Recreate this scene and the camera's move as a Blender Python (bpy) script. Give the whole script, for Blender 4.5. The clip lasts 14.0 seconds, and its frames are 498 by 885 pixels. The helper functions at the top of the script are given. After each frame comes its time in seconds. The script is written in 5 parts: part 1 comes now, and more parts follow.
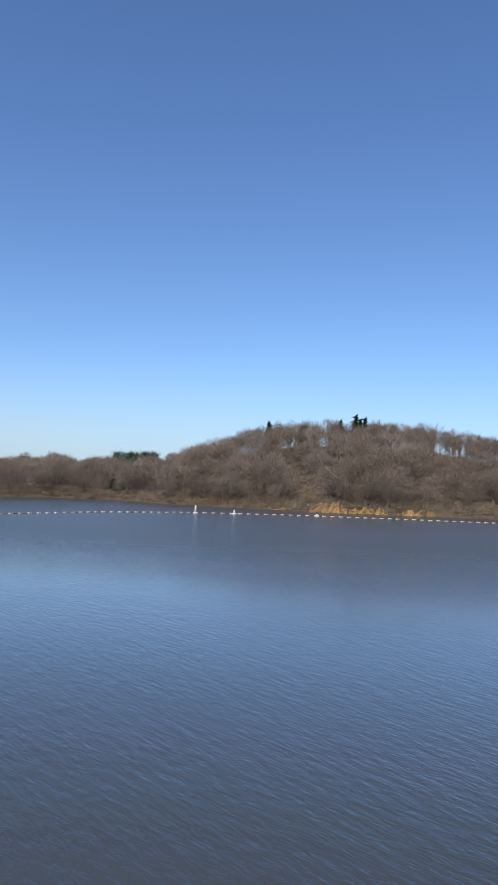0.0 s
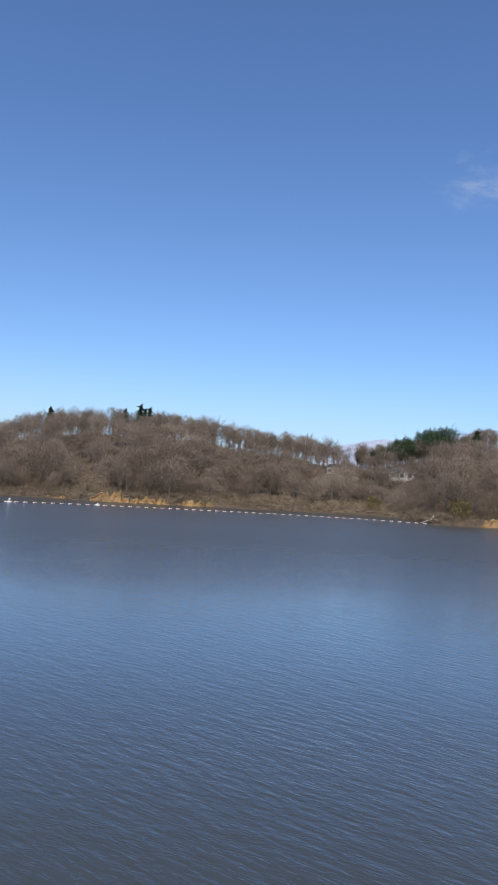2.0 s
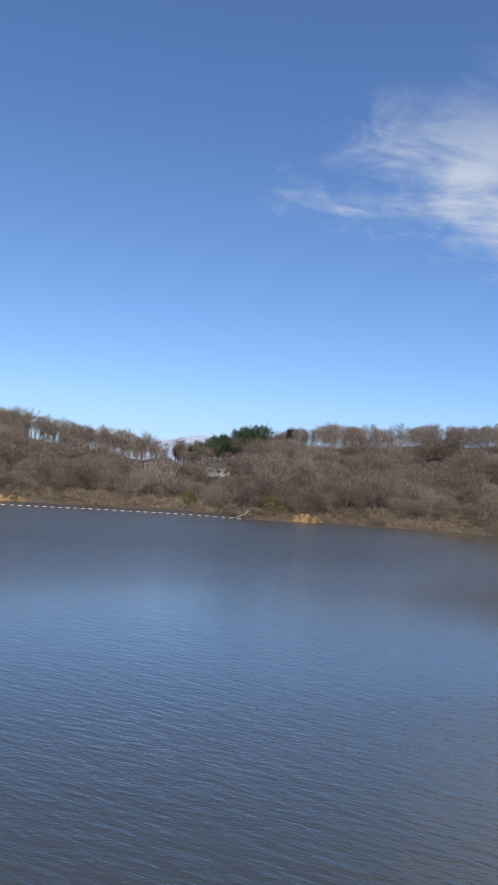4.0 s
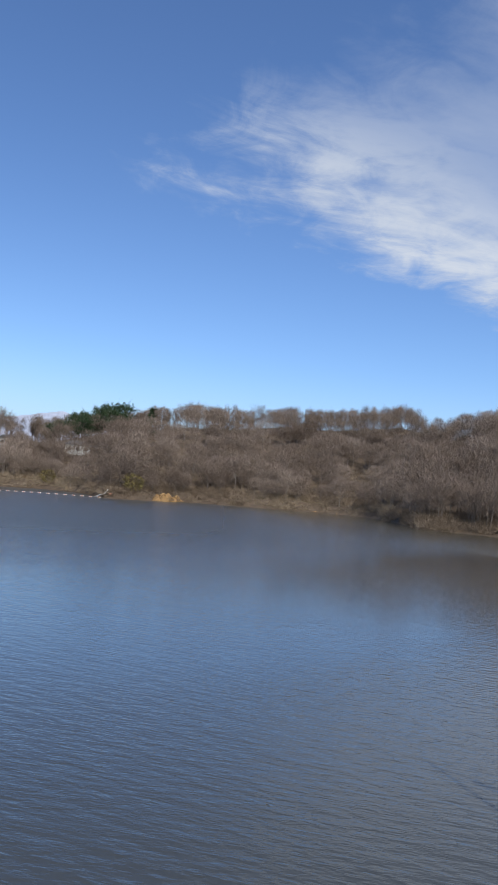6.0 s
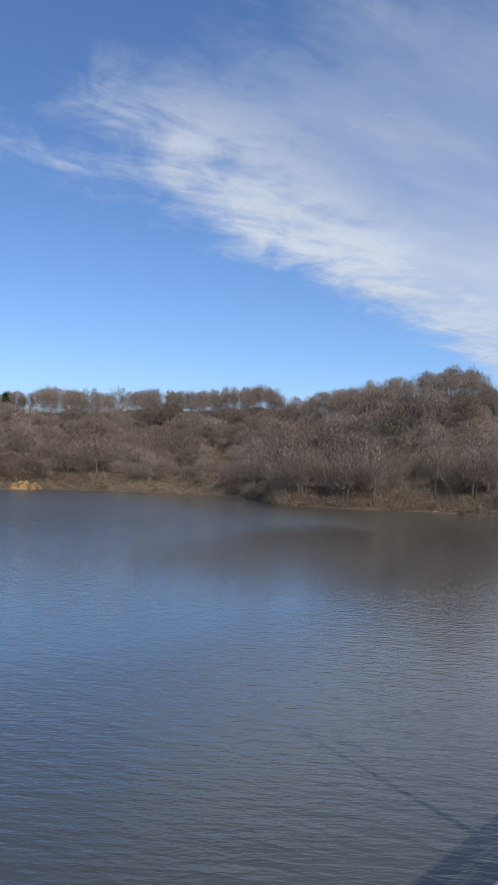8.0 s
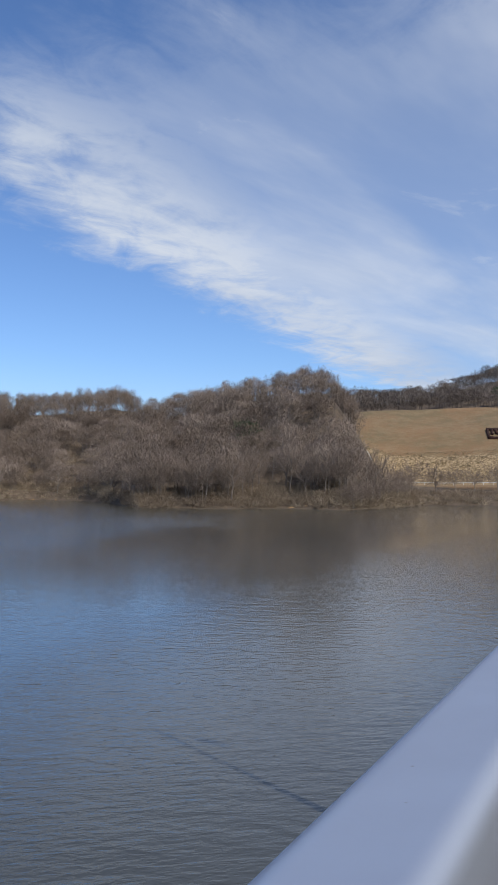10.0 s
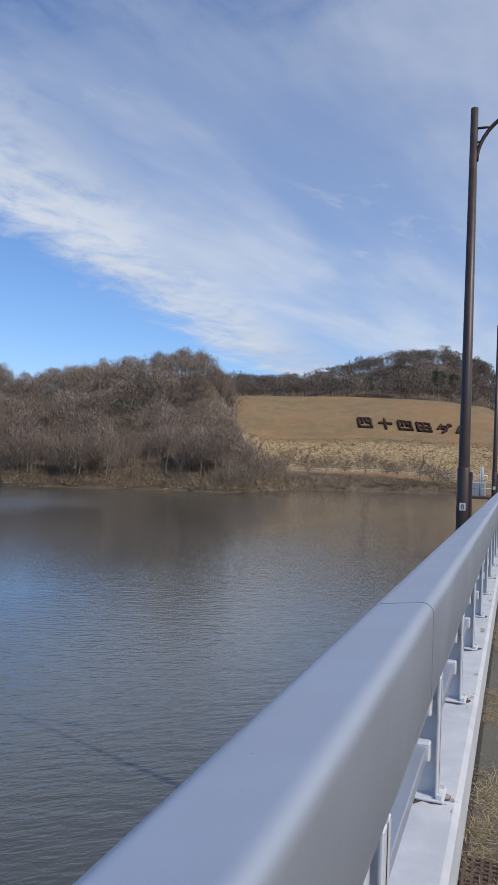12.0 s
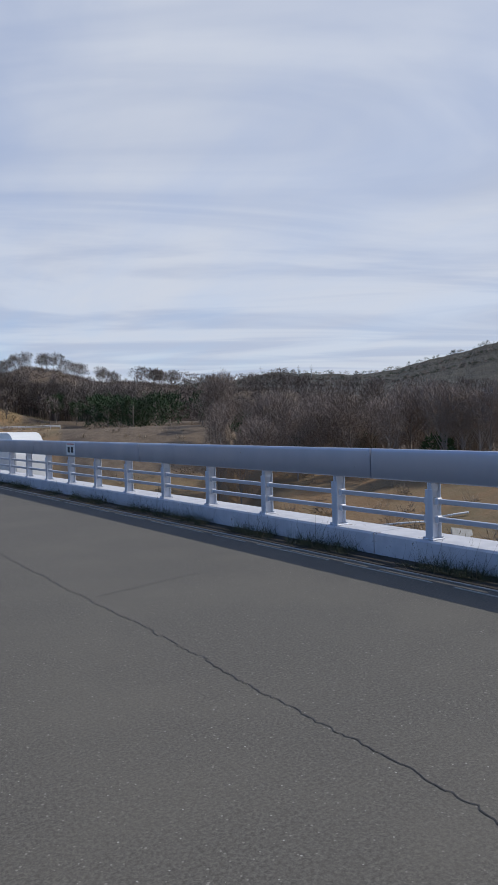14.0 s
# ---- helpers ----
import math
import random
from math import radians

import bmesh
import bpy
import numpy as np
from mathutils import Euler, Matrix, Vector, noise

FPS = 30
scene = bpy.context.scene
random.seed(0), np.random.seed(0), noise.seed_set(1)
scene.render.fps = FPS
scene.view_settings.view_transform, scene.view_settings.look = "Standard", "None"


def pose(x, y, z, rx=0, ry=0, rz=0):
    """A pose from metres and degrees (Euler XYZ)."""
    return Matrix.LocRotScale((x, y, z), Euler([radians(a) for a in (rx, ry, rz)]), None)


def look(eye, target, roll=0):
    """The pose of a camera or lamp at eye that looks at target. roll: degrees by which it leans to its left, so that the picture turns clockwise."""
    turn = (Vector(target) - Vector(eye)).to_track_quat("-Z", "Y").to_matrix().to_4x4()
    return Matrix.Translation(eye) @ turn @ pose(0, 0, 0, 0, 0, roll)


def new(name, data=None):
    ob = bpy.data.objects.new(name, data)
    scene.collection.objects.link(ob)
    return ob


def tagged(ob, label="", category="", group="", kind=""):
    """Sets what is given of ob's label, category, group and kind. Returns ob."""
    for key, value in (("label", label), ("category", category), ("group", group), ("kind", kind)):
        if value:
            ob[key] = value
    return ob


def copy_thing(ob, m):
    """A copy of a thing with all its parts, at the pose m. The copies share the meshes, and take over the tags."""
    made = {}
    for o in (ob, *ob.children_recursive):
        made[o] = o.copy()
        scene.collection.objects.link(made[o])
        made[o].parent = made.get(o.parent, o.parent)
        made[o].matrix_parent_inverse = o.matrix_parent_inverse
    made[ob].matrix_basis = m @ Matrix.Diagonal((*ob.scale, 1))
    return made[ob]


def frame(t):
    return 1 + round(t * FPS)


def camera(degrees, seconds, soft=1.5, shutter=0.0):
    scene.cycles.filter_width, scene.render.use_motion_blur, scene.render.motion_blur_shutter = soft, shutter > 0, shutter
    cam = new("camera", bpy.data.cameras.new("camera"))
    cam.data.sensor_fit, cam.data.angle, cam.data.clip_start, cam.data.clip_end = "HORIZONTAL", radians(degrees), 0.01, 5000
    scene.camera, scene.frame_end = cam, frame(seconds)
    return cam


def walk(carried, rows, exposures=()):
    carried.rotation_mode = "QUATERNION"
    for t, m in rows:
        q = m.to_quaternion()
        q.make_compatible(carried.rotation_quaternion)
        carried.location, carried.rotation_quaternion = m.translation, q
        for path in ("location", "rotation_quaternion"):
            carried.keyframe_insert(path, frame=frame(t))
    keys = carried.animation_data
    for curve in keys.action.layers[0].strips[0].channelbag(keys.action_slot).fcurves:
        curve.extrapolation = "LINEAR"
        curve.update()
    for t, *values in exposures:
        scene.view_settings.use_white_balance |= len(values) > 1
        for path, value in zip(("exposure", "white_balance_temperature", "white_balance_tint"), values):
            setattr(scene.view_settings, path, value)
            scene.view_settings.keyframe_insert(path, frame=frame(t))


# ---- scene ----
cam = camera(37.4, 14.0, 1.0)
# seconds, x, y, z, heading clockwise from the dam's axis, tilt, lean
ROWS = [
    (0, -0.400, -0.080, 1.500, -93.09, 3.29, 2.70),
    (0.5, -0.400, -0.080, 1.500, -88.56, 3.30, 3.15),
    (1, -0.400, -0.080, 1.500, -85.03, 3.48, 3.52),
    (1.5, -0.400, -0.080, 1.500, -80.68, 3.49, 3.66),
    (2, -0.400, -0.080, 1.500, -76.33, 3.45, 3.91),
    (2.5, -0.400, -0.080, 1.500, -72.23, 3.46, 4.07),
    (3, -0.400, -0.080, 1.500, -68.88, 3.38, 4.24),
    (3.5, -0.400, -0.080, 1.500, -65.82, 3.59, 4.31),
    (4, -0.400, -0.080, 1.500, -62.23, 4.07, 4.29),
    (6.3, -0.400, -0.080, 1.500, -50.05, 3.33, 4.30),
    (6.5, -0.400, -0.080, 1.500, -49.10, 3.39, 3.81),
    (7, -0.400, -0.080, 1.500, -46.39, 3.37, 3.49),
    (7.5, -0.400, -0.080, 1.500, -43.39, 2.92, 3.04),
    (8, -0.360, -0.080, 1.500, -40.64, 2.57, 2.55),
    (8.5, -0.330, -0.080, 1.500, -37.62, 2.50, 1.86),
    (10.8, -0.273, -0.077, 1.504, -26.91, 2.98, 0.46),
    (11, -0.275, -0.078, 1.507, -26.35, 2.92, 0.53),
    (11.5, -0.253, -0.066, 1.520, -23.01, 2.56, 1.21),
    (12, -0.251, -0.066, 1.519, -19.99, 1.76, 2.23),
    (12.5, -0.177, 0.024, 1.510, -16.97, 1.94, 1.63),
    (12.9, -0.040, 0.109, 1.513, -6.82, 1.26, -1.13),
    (13, -0.008, 0.120, 1.505, -2.87, 0.89, -1.76),
    (13.2, 0.083, 0.127, 1.500, 6.11, 0.17, -2.52),
    (13.3, 0.126, 0.110, 1.500, 10.69, -0.10, -2.48),
    (13.4, 0.179, 0.072, 1.507, 14.86, -0.37, -2.19),
    (13.5, 0.192, 0.082, 1.510, 18.74, -0.63, -2.01),
    (14, 0.273, 0.257, 1.515, 34.10, -1.86, -1.71)
]


def heading(az, el):
    a, e = radians(az), radians(el)
    return Vector((math.sin(a) * math.cos(e), math.cos(a) * math.cos(e), math.sin(e)))


path = []
for t, x, y, z, yaw, tilt, lean in ROWS:
    eye = Vector((x, y, z))
    path.append((t, look(eye, eye + heading(yaw, tilt), lean)))
walk(cam, path, exposures=[(0, 0.0), (14, 0.0)])

# ---- light ----
SUN_AZ, SUN_EL = 110.0, 46.5
sun = new("sun", bpy.data.lights.new("sun", "SUN"))
sun.data.energy, sun.data.angle, sun.data.color = 2.85, radians(0.53), (1.0, 0.95, 0.87)
sun.matrix_world = look(heading(SUN_AZ, SUN_EL) * 100, (0, 0, 0))
world = bpy.data.worlds.new("sky")
scene.world = world
world.use_nodes = True


class Nodes:
    """Short-hand for building node trees."""

    def __init__(self, tree):
        self.tree = tree
        self.tree.nodes.clear()

    def add(self, kind, props=None, **inputs):
        n = self.tree.nodes.new(kind)
        p = props or {}
        if "operation" in p:
            n.operation = p["operation"]
        if p.get("use_clamp"):
            n.use_clamp = True
        if "interpolation_type" in p:
            n.interpolation_type = p["interpolation_type"]
        if "data_type" in p:
            n.data_type, n.blend_type = p["data_type"], p["blend_type"]
        if "feature" in p:
            n.feature = p["feature"]
        if "attribute_name" in p:
            n.attribute_name = p["attribute_name"]
        for k, v in inputs.items():
            self.put(n, k, v)
        return n

    def put(self, n, key, v):
        if key[0] == "i" and key[1:].isdigit():
            sock = n.inputs[int(key[1:])]
        else:
            sock = n.inputs[key.replace("_", " ")]
        if isinstance(v, bpy.types.NodeSocket):
            self.tree.links.new(v, sock)
        elif isinstance(v, tuple) and sock.type == "RGBA" and len(v) == 3:
            sock.default_value = (*v, 1)
        else:
            sock.default_value = v

    def math(self, op, a, b=0.0, c=0.0, clamp=False):
        return self.add("ShaderNodeMath", {"operation": op, "use_clamp": clamp}, i0=a, i1=b, i2=c).outputs[0]

    def noise(self, vec, scale, detail=4.0, rough=0.55, dist=0.0):
        return self.add("ShaderNodeTexNoise", None, Vector=vec, Scale=scale, Detail=detail, Roughness=rough, Distortion=dist).outputs[0]

    def ramp(self, fac, a, b, lo=0.0, hi=1.0, smooth=True):
        n = self.add("ShaderNodeMapRange", {"interpolation_type": "SMOOTHSTEP" if smooth else "LINEAR"},
                     Value=fac)
        n.inputs[1].default_value, n.inputs[2].default_value, n.inputs[3].default_value, n.inputs[4].default_value = a, b, lo, hi
        return n.outputs[0]

    def mix(self, fac, a, b, mode="MIX"):
        n = self.add("ShaderNodeMix", {"data_type": "RGBA", "blend_type": mode})
        self.put(n, "i0", fac)
        for i, v in ((6, a), (7, b)):
            self.put(n, "i%d" % i, v)
        return n.outputs[2]

    def scaled(self, vec, sx, sy, sz, rz=0.0):
        turned = self.add("ShaderNodeMapping", None, Vector=vec, Rotation=(0.0, 0.0, rz)).outputs[0] if rz else vec
        return self.add("ShaderNodeMapping", None, Vector=turned, Scale=(sx, sy, sz)).outputs[0]


def build_sky():
    n = Nodes(world.node_tree)
    tex = n.add("ShaderNodeTexSky")
    tex.sky_type, tex.sun_disc, tex.sun_elevation, tex.sun_rotation = "NISHITA", False, radians(SUN_EL), radians(SUN_AZ)
    tex.altitude, tex.air_density, tex.dust_density, tex.ozone_density = 150.0, 1.0, 0.6, 2.2
    sky = tex.outputs[0]
    d = n.add("ShaderNodeTexCoord").outputs["Generated"]
    # a high flat sheet of cirrus: its bright western edge runs straight along y
    sep = n.add("ShaderNodeSeparateXYZ", None, Vector=d)
    up = n.math("MAXIMUM", n.math("ADD", sep.outputs[2], 0.06), 0.08)
    flat = n.add("ShaderNodeVectorMath", {"operation": "DIVIDE"}, i0=d, i1=n.add("ShaderNodeCombineXYZ", None, X=up, Y=up, Z=up).outputs[0]).outputs[0]
    plan = n.add("ShaderNodeSeparateXYZ", None, Vector=flat)
    sky = n.mix(1.0, sky, (0.95, 1.18, 1.52), "MULTIPLY")
    sky = n.mix(n.ramp(sep.outputs[2], 0.17, -0.02, 0.0, 0.60), sky, (5.0, 6.2, 7.9))
    wisp = n.noise(n.scaled(flat, 1.0, 0.55, 1.0, 0.35), 2.6, 9.0, 0.62, 0.5)
    curl = n.noise(n.scaled(flat, 1.0, 0.8, 1.0, -0.5), 6.0, 7.0, 0.6, 0.8)
    veil = n.noise(n.scaled(flat, 1.0, 0.34, 1.0, 0.2), 0.9, 6.0, 0.55, 0.2)
    fluff = n.math("ADD", n.math("MULTIPLY", wisp, 0.65), n.math("MULTIPLY", curl, 0.35))
    e2 = n.math("ADD", plan.outputs[0], n.math("ADD", 1.80, n.math("MULTIPLY", n.math("SUBTRACT", fluff, 0.5), 1.1)))
    cover = n.ramp(e2, -0.10, 0.30)
    streak = n.ramp(e2, 1.05, 0.40)
    body = n.math("MULTIPLY", streak, n.ramp(fluff, 0.30, 0.60, 0.35, 0.95))
    east = n.ramp(n.math("ADD", sep.outputs[0], n.math("MULTIPLY", n.math("SUBTRACT", veil, 0.5), 0.9)), -0.36, 0.58)
    thin = n.math("MAXIMUM", n.ramp(veil, 0.34, 0.60, 0.28, 0.72), n.ramp(wisp, 0.45, 0.75, 0.0, 0.55))
    sheet = n.math("MAXIMUM", n.math("MULTIPLY", east, n.ramp(veil, 0.25, 0.7, 0.84, 1.0)), thin)
    west = n.ramp(n.math("ADD", plan.outputs[1], n.math("MULTIPLY", n.math("SUBTRACT", fluff, 0.5), 1.5)), 0.94, 1.46)
    cover = n.math("MULTIPLY", cover, n.math("MAXIMUM", west, n.ramp(sep.outputs[0], 0.0, 0.4)))
    dens = n.math("MULTIPLY", cover, n.math("MAXIMUM", body, sheet), clamp=True)
    tone = n.math("ADD", n.math("MULTIPLY", wisp, 0.35), n.math("MULTIPLY", veil, 0.65))
    puff = n.mix(n.ramp(tone, 0.36, 0.62), (5.1, 5.8, 7.1), (6.9, 7.4, 8.2))
    # to the east the sheet is duller, in long bands
    band = n.noise(n.scaled(flat, 0.42, 1.0, 1.0, 0.45), 1.15, 5.0, 0.5, 0.8)
    dull = n.mix(n.ramp(band, 0.36, 0.60), (4.7, 5.3, 6.7), (6.1, 6.55, 7.5))
    puff = n.mix(n.ramp(plan.outputs[0], -0.6, 0.5), puff, dull)
    cloud = n.mix(dens, sky, puff)
    bg = n.add("ShaderNodeBackground", None, Color=cloud, Strength=0.1)
    n.add("ShaderNodeOutputWorld", None, Surface=bg.outputs[0])


build_sky()


# ---- materials ----
def material(name):
    m = bpy.data.materials.new(name)
    m.use_nodes = True
    n = Nodes(m.node_tree)
    return m, n


def finish(n, color, rough, bump=None, strength=0.3, dist=0.02, metal=0.0, extra=None):
    b = n.add("ShaderNodeBsdfPrincipled", None, Base_Color=color, Roughness=rough, Metallic=metal)
    for k, v in (extra or {}).items():
        n.put(b, k, v)
    if bump is not None:
        bn = n.add("ShaderNodeBump", None, Strength=strength, Distance=dist, Height=bump)
        n.put(b, "Normal", bn.outputs[0])
    n.add("ShaderNodeOutputMaterial", None, Surface=b.outputs[0])
    return b


def where(n):
    return n.add("ShaderNodeNewGeometry").outputs["Position"]


def plain(name, col, rough=0.6, var=0.12, scale=6.0, metal=0.0, bump=0.15, dist=0.004):
    """Painted or raw surface with grain and stains at two scales."""
    m, n = material(name)
    p = where(n)
    a, b = n.noise(p, scale, 6.0), n.noise(p, scale * 9.0, 4.0)
    t = n.math("ADD", n.math("MULTIPLY", a, 0.7), n.math("MULTIPLY", b, 0.3))
    dark, light = tuple(c * (1 - var) for c in col), tuple(min(1.0, c * (1 + var)) for c in col)
    c = n.mix(n.ramp(t, 0.3, 0.7), dark, light)
    finish(n, c, n.ramp(a, 0.3, 0.7, rough * 0.85, min(1.0, rough * 1.15)), b, bump, dist, metal)
    return m


def make_asphalt():
    m, n = material("asphalt")
    p = where(n)
    grain, mid, big = n.noise(p, 60.0, 6.0, 0.85), n.noise(p, 14.0, 5.0), n.noise(p, 0.8, 4.0)
    v = n.add("ShaderNodeTexVoronoi", {"feature": "F1"}, Vector=p, Scale=95.0).outputs[0]
    c = n.mix(n.ramp(grain, 0.36, 0.66), (0.056, 0.052, 0.045), (0.155, 0.144, 0.123))
    s2 = n.add("ShaderNodeTexVoronoi", {"feature": "F1"}, Vector=p, Scale=26.0)
    c = n.mix(n.math("MULTIPLY", n.ramp(n.math("ADD", s2.outputs[0], n.math("MULTIPLY", mid, 0.3)), 0.29, 0.22), 0.75), c, (0.27, 0.255, 0.225))
    c = n.mix(n.math("MULTIPLY", n.ramp(mid, 0.35, 0.75), 0.3), c, (0.078, 0.071, 0.058))
    c = n.mix(n.math("MULTIPLY", n.ramp(big, 0.4, 0.7), 0.4), c, (0.132, 0.121, 0.099))
    # pale stones here and there
    s = n.add("ShaderNodeTexVoronoi", {"feature": "F1"}, Vector=p, Scale=17.0)
    c = n.mix(n.ramp(n.math("ADD", s.outputs[0], n.math("MULTIPLY", mid, 0.14)), 0.150, 0.115), c, (0.34, 0.33, 0.30))
    finish(n, c, 0.9, n.math("ADD", grain, n.math("MULTIPLY", v, 0.6)), 0.16, 0.004)
    return m


def make_water():
    m, n = material("lake_water")
    p = where(n)
    # short-crested wind ripples running one way, a cross ripple, and fine chop
    r1 = n.noise(n.scaled(p, 0.30, 1.0, 1.0, -0.70), 4.2, 3.0, 0.55, 0.2)
    r2 = n.noise(n.scaled(p, 0.34, 1.0, 1.0, -0.35), 2.1, 2.0, 0.5, 0.2)
    r3 = n.noise(n.scaled(p, 0.45, 1.0, 1.0, -1.0), 10.0, 2.0, 0.5)
    big = n.noise(n.scaled(p, 0.03, 0.011, 1.0, 0.12), 1.0, 4.0, 0.55, 0.4)
    sep = n.add("ShaderNodeSeparateXYZ", None, Vector=p)
    # a wind lane lies along the dam some way out; calm streaks lie beyond it
    off = n.math("ADD", sep.outputs[0], n.math("MULTIPLY", n.math("SUBTRACT", big, 0.5), 26.0))
    lane = n.math("MULTIPLY", n.ramp(off, -19.0, -25.0), n.ramp(off, -62.0, -36.0))
    lee = n.ramp(n.math("ADD", sep.outputs[1], n.math("MULTIPLY", sep.outputs[0], 0.75)), -10.0, 30.0)
    calm = n.math("MULTIPLY", n.math("MULTIPLY", lee, n.ramp(off, -12.0, -30.0)), n.ramp(n.noise(n.scaled(p, 0.022, 0.05, 1.0, 0.5), 1.0, 3.0, 0.5, 0.5), 0.43, 0.54))
    ruffle = n.math("MAXIMUM", 0.12, n.math("SUBTRACT", n.math("ADD", n.math("MULTIPLY", n.ramp(off, -40.0, -90.0, 0.64, 4.5), n.math("SUBTRACT", 1.0, n.math("MULTIPLY", lee, n.ramp(off, -40.0, -90.0, 0.35, 0.72)))), n.math("MULTIPLY", lane, -0.28)), n.math("MULTIPLY", calm, 0.30)))
    h = n.math("ADD", n.math("MULTIPLY", r1, 0.75), n.math("ADD", n.math("MULTIPLY", r2, 0.8), n.math("MULTIPLY", r3, 0.16)))
    b = n.add("ShaderNodeBump", None, Height=h, Distance=0.052)
    n.put(b, "Strength", ruffle)
    silt = n.mix(n.ramp(big, 0.35, 0.65), (0.064, 0.064, 0.052), (0.073, 0.073, 0.063))
    rough = n.math("SUBTRACT", n.ramp(off, -40.0, -90.0, 0.16, 0.30), n.math("MULTIPLY", lee, n.ramp(off, -40.0, -90.0, 0.02, 0.16)))
    pr = n.add("ShaderNodeBsdfPrincipled", None, Base_Color=silt, Roughness=rough, IOR=1.42, Normal=b.outputs[0])
    n.put(pr, "Coat Weight", 0.5)
    n.put(pr, "Coat IOR", 1.4)
    n.put(pr, "Coat Roughness", 0.12)
    n.put(pr, "Coat Normal", b.outputs[0])
    n.add("ShaderNodeOutputMaterial", None, Surface=pr.outputs[0])
    return m


def make_ground():
    """Leaf litter, dead grass, reed stubble and bare clay, by noise and by a painted land-use attribute."""
    m, n = material("hillside_ground")
    p = where(n)
    a, b, c0 = n.noise(p, 0.06, 5.0), n.noise(p, 0.6, 6.0, 0.65), n.noise(p, 1.3, 6.0, 0.75)
    litter = n.mix(n.ramp(b, 0.3, 0.7), (0.09, 0.066, 0.046), (0.17, 0.125, 0.085))
    grass = n.mix(n.ramp(n.noise(p, 0.03, 6.0, 0.65), 0.38, 0.6), (0.27, 0.16, 0.075), (0.185, 0.14, 0.068))
    grass = n.mix(n.math("MULTIPLY", n.ramp(n.noise(p, 0.16, 7.0, 0.7), 0.42, 0.62), 0.55), grass, (0.30, 0.215, 0.115))
    grass = n.mix(n.math("MULTIPLY", n.ramp(b, 0.4, 0.75), 0.6), grass, (0.24, 0.135, 0.065))
    reed = n.mix(n.ramp(c0, 0.4, 0.62), (0.20, 0.135, 0.068), (0.50, 0.37, 0.21))
    use = n.add("ShaderNodeAttribute", {"attribute_name": "use"}).outputs["Fac"]
    col = n.mix(n.ramp(use, 0.1, 0.4, smooth=False), litter, grass)
    col = n.mix(n.ramp(n.math("ADD", use, n.math("MULTIPLY", n.math("SUBTRACT", b, 0.5), 0.5)), 0.62, 0.8), col, reed)
    finish(n, col, 0.95, n.math("ADD", b, c0), 0.7, 0.35)
    return m


def make_bark(name, dark, light, rough=0.9):
    m, n = material(name)
    tone = n.add("ShaderNodeAttribute", {"attribute_name": "tone"}).outputs["Fac"]
    isl = n.add("ShaderNodeNewGeometry").outputs["Random Per Island"]
    f = n.math("ADD", n.math("MULTIPLY", tone, 0.85), n.math("MULTIPLY", isl, 0.15))
    finish(n, n.mix(f, dark, light), rough)
    return m


def make_rail_paint(name="rail_paint", col=(0.455, 0.495, 0.58), metal=0.55):
    m, n = material(name)
    p = where(n)
    fine, spots, big = n.noise(p, 60.0, 4.0), n.noise(p, 24.0, 2.0), n.noise(p, 2.0, 4.0)
    c = n.mix(n.math("MULTIPLY", n.ramp(big, 0.35, 0.7), 0.5), col, tuple(v * 0.9 for v in col))
    c = n.mix(n.ramp(spots, 0.74, 0.78), c, (0.25, 0.22, 0.2))
    finish(n, c, n.ramp(big, 0.3, 0.7, 0.34, 0.5), fine, 0.08, 0.002, metal)
    return m


def make_curb_paint():
    m, n = material("curb_paint")
    p = where(n)
    a, b = n.noise(p, 5.0, 6.0, 0.6), n.noise(p, 40.0, 5.0)
    c = n.mix(n.ramp(a, 0.3, 0.7), (0.46, 0.475, 0.52), (0.56, 0.57, 0.61))
    # peeled flakes that bare dark concrete
    c = n.mix(n.ramp(n.math("ADD", a, n.math("MULTIPLY", b, 0.35)), 0.86, 0.89), c, (0.2, 0.19, 0.18))
    finish(n, c, 0.65, b, 0.3, 0.004)
    return m


ASPHALT, WATER, GROUND = make_asphalt(), make_water(), make_ground()
RAIL, CURB = make_rail_paint(), make_curb_paint()
POST = make_rail_paint("post_paint", (0.58, 0.60, 0.65), 0.0)
BARK = make_bark("bare_twig_bark", (0.165, 0.124, 0.096), (0.335, 0.266, 0.215))
RIDGE_BARK = make_bark("grey_ridge_bark", (0.095, 0.075, 0.062), (0.22, 0.178, 0.15))
PALE_BARK = make_bark("pale_trunk_bark", (0.16, 0.13, 0.11), (0.33, 0.285, 0.245))
NEEDLE = make_bark("conifer_needles", (0.012, 0.026, 0.012), (0.04, 0.07, 0.025))
PINE = make_bark("pine_needles", (0.02, 0.045, 0.016), (0.06, 0.10, 0.035))
BRUSH = make_bark("dry_brush", (0.18, 0.132, 0.092), (0.40, 0.32, 0.225))
STRAW = make_bark("dry_straw", (0.17, 0.125, 0.07), (0.42, 0.34, 0.21))
WEED = make_bark("green_weeds", (0.02, 0.026, 0.012), (0.06, 0.07, 0.03))
HEDGE = make_bark("clipped_hedge_leaves", (0.035, 0.014, 0.009), (0.10, 0.045, 0.028))
POLE = plain("brown_pole_paint", (0.055, 0.035, 0.032), 0.45, 0.15, 4.0)
DARK = plain("dark_lamp_metal", (0.02, 0.02, 0.022), 0.45, 0.2, 10.0)
LENS = plain("lamp_lens", (0.5, 0.5, 0.47), 0.25, 0.05, 20.0)
CONCRETE = plain("concrete", (0.34, 0.33, 0.30), 0.9, 0.2, 1.5, 0.0, 0.4)
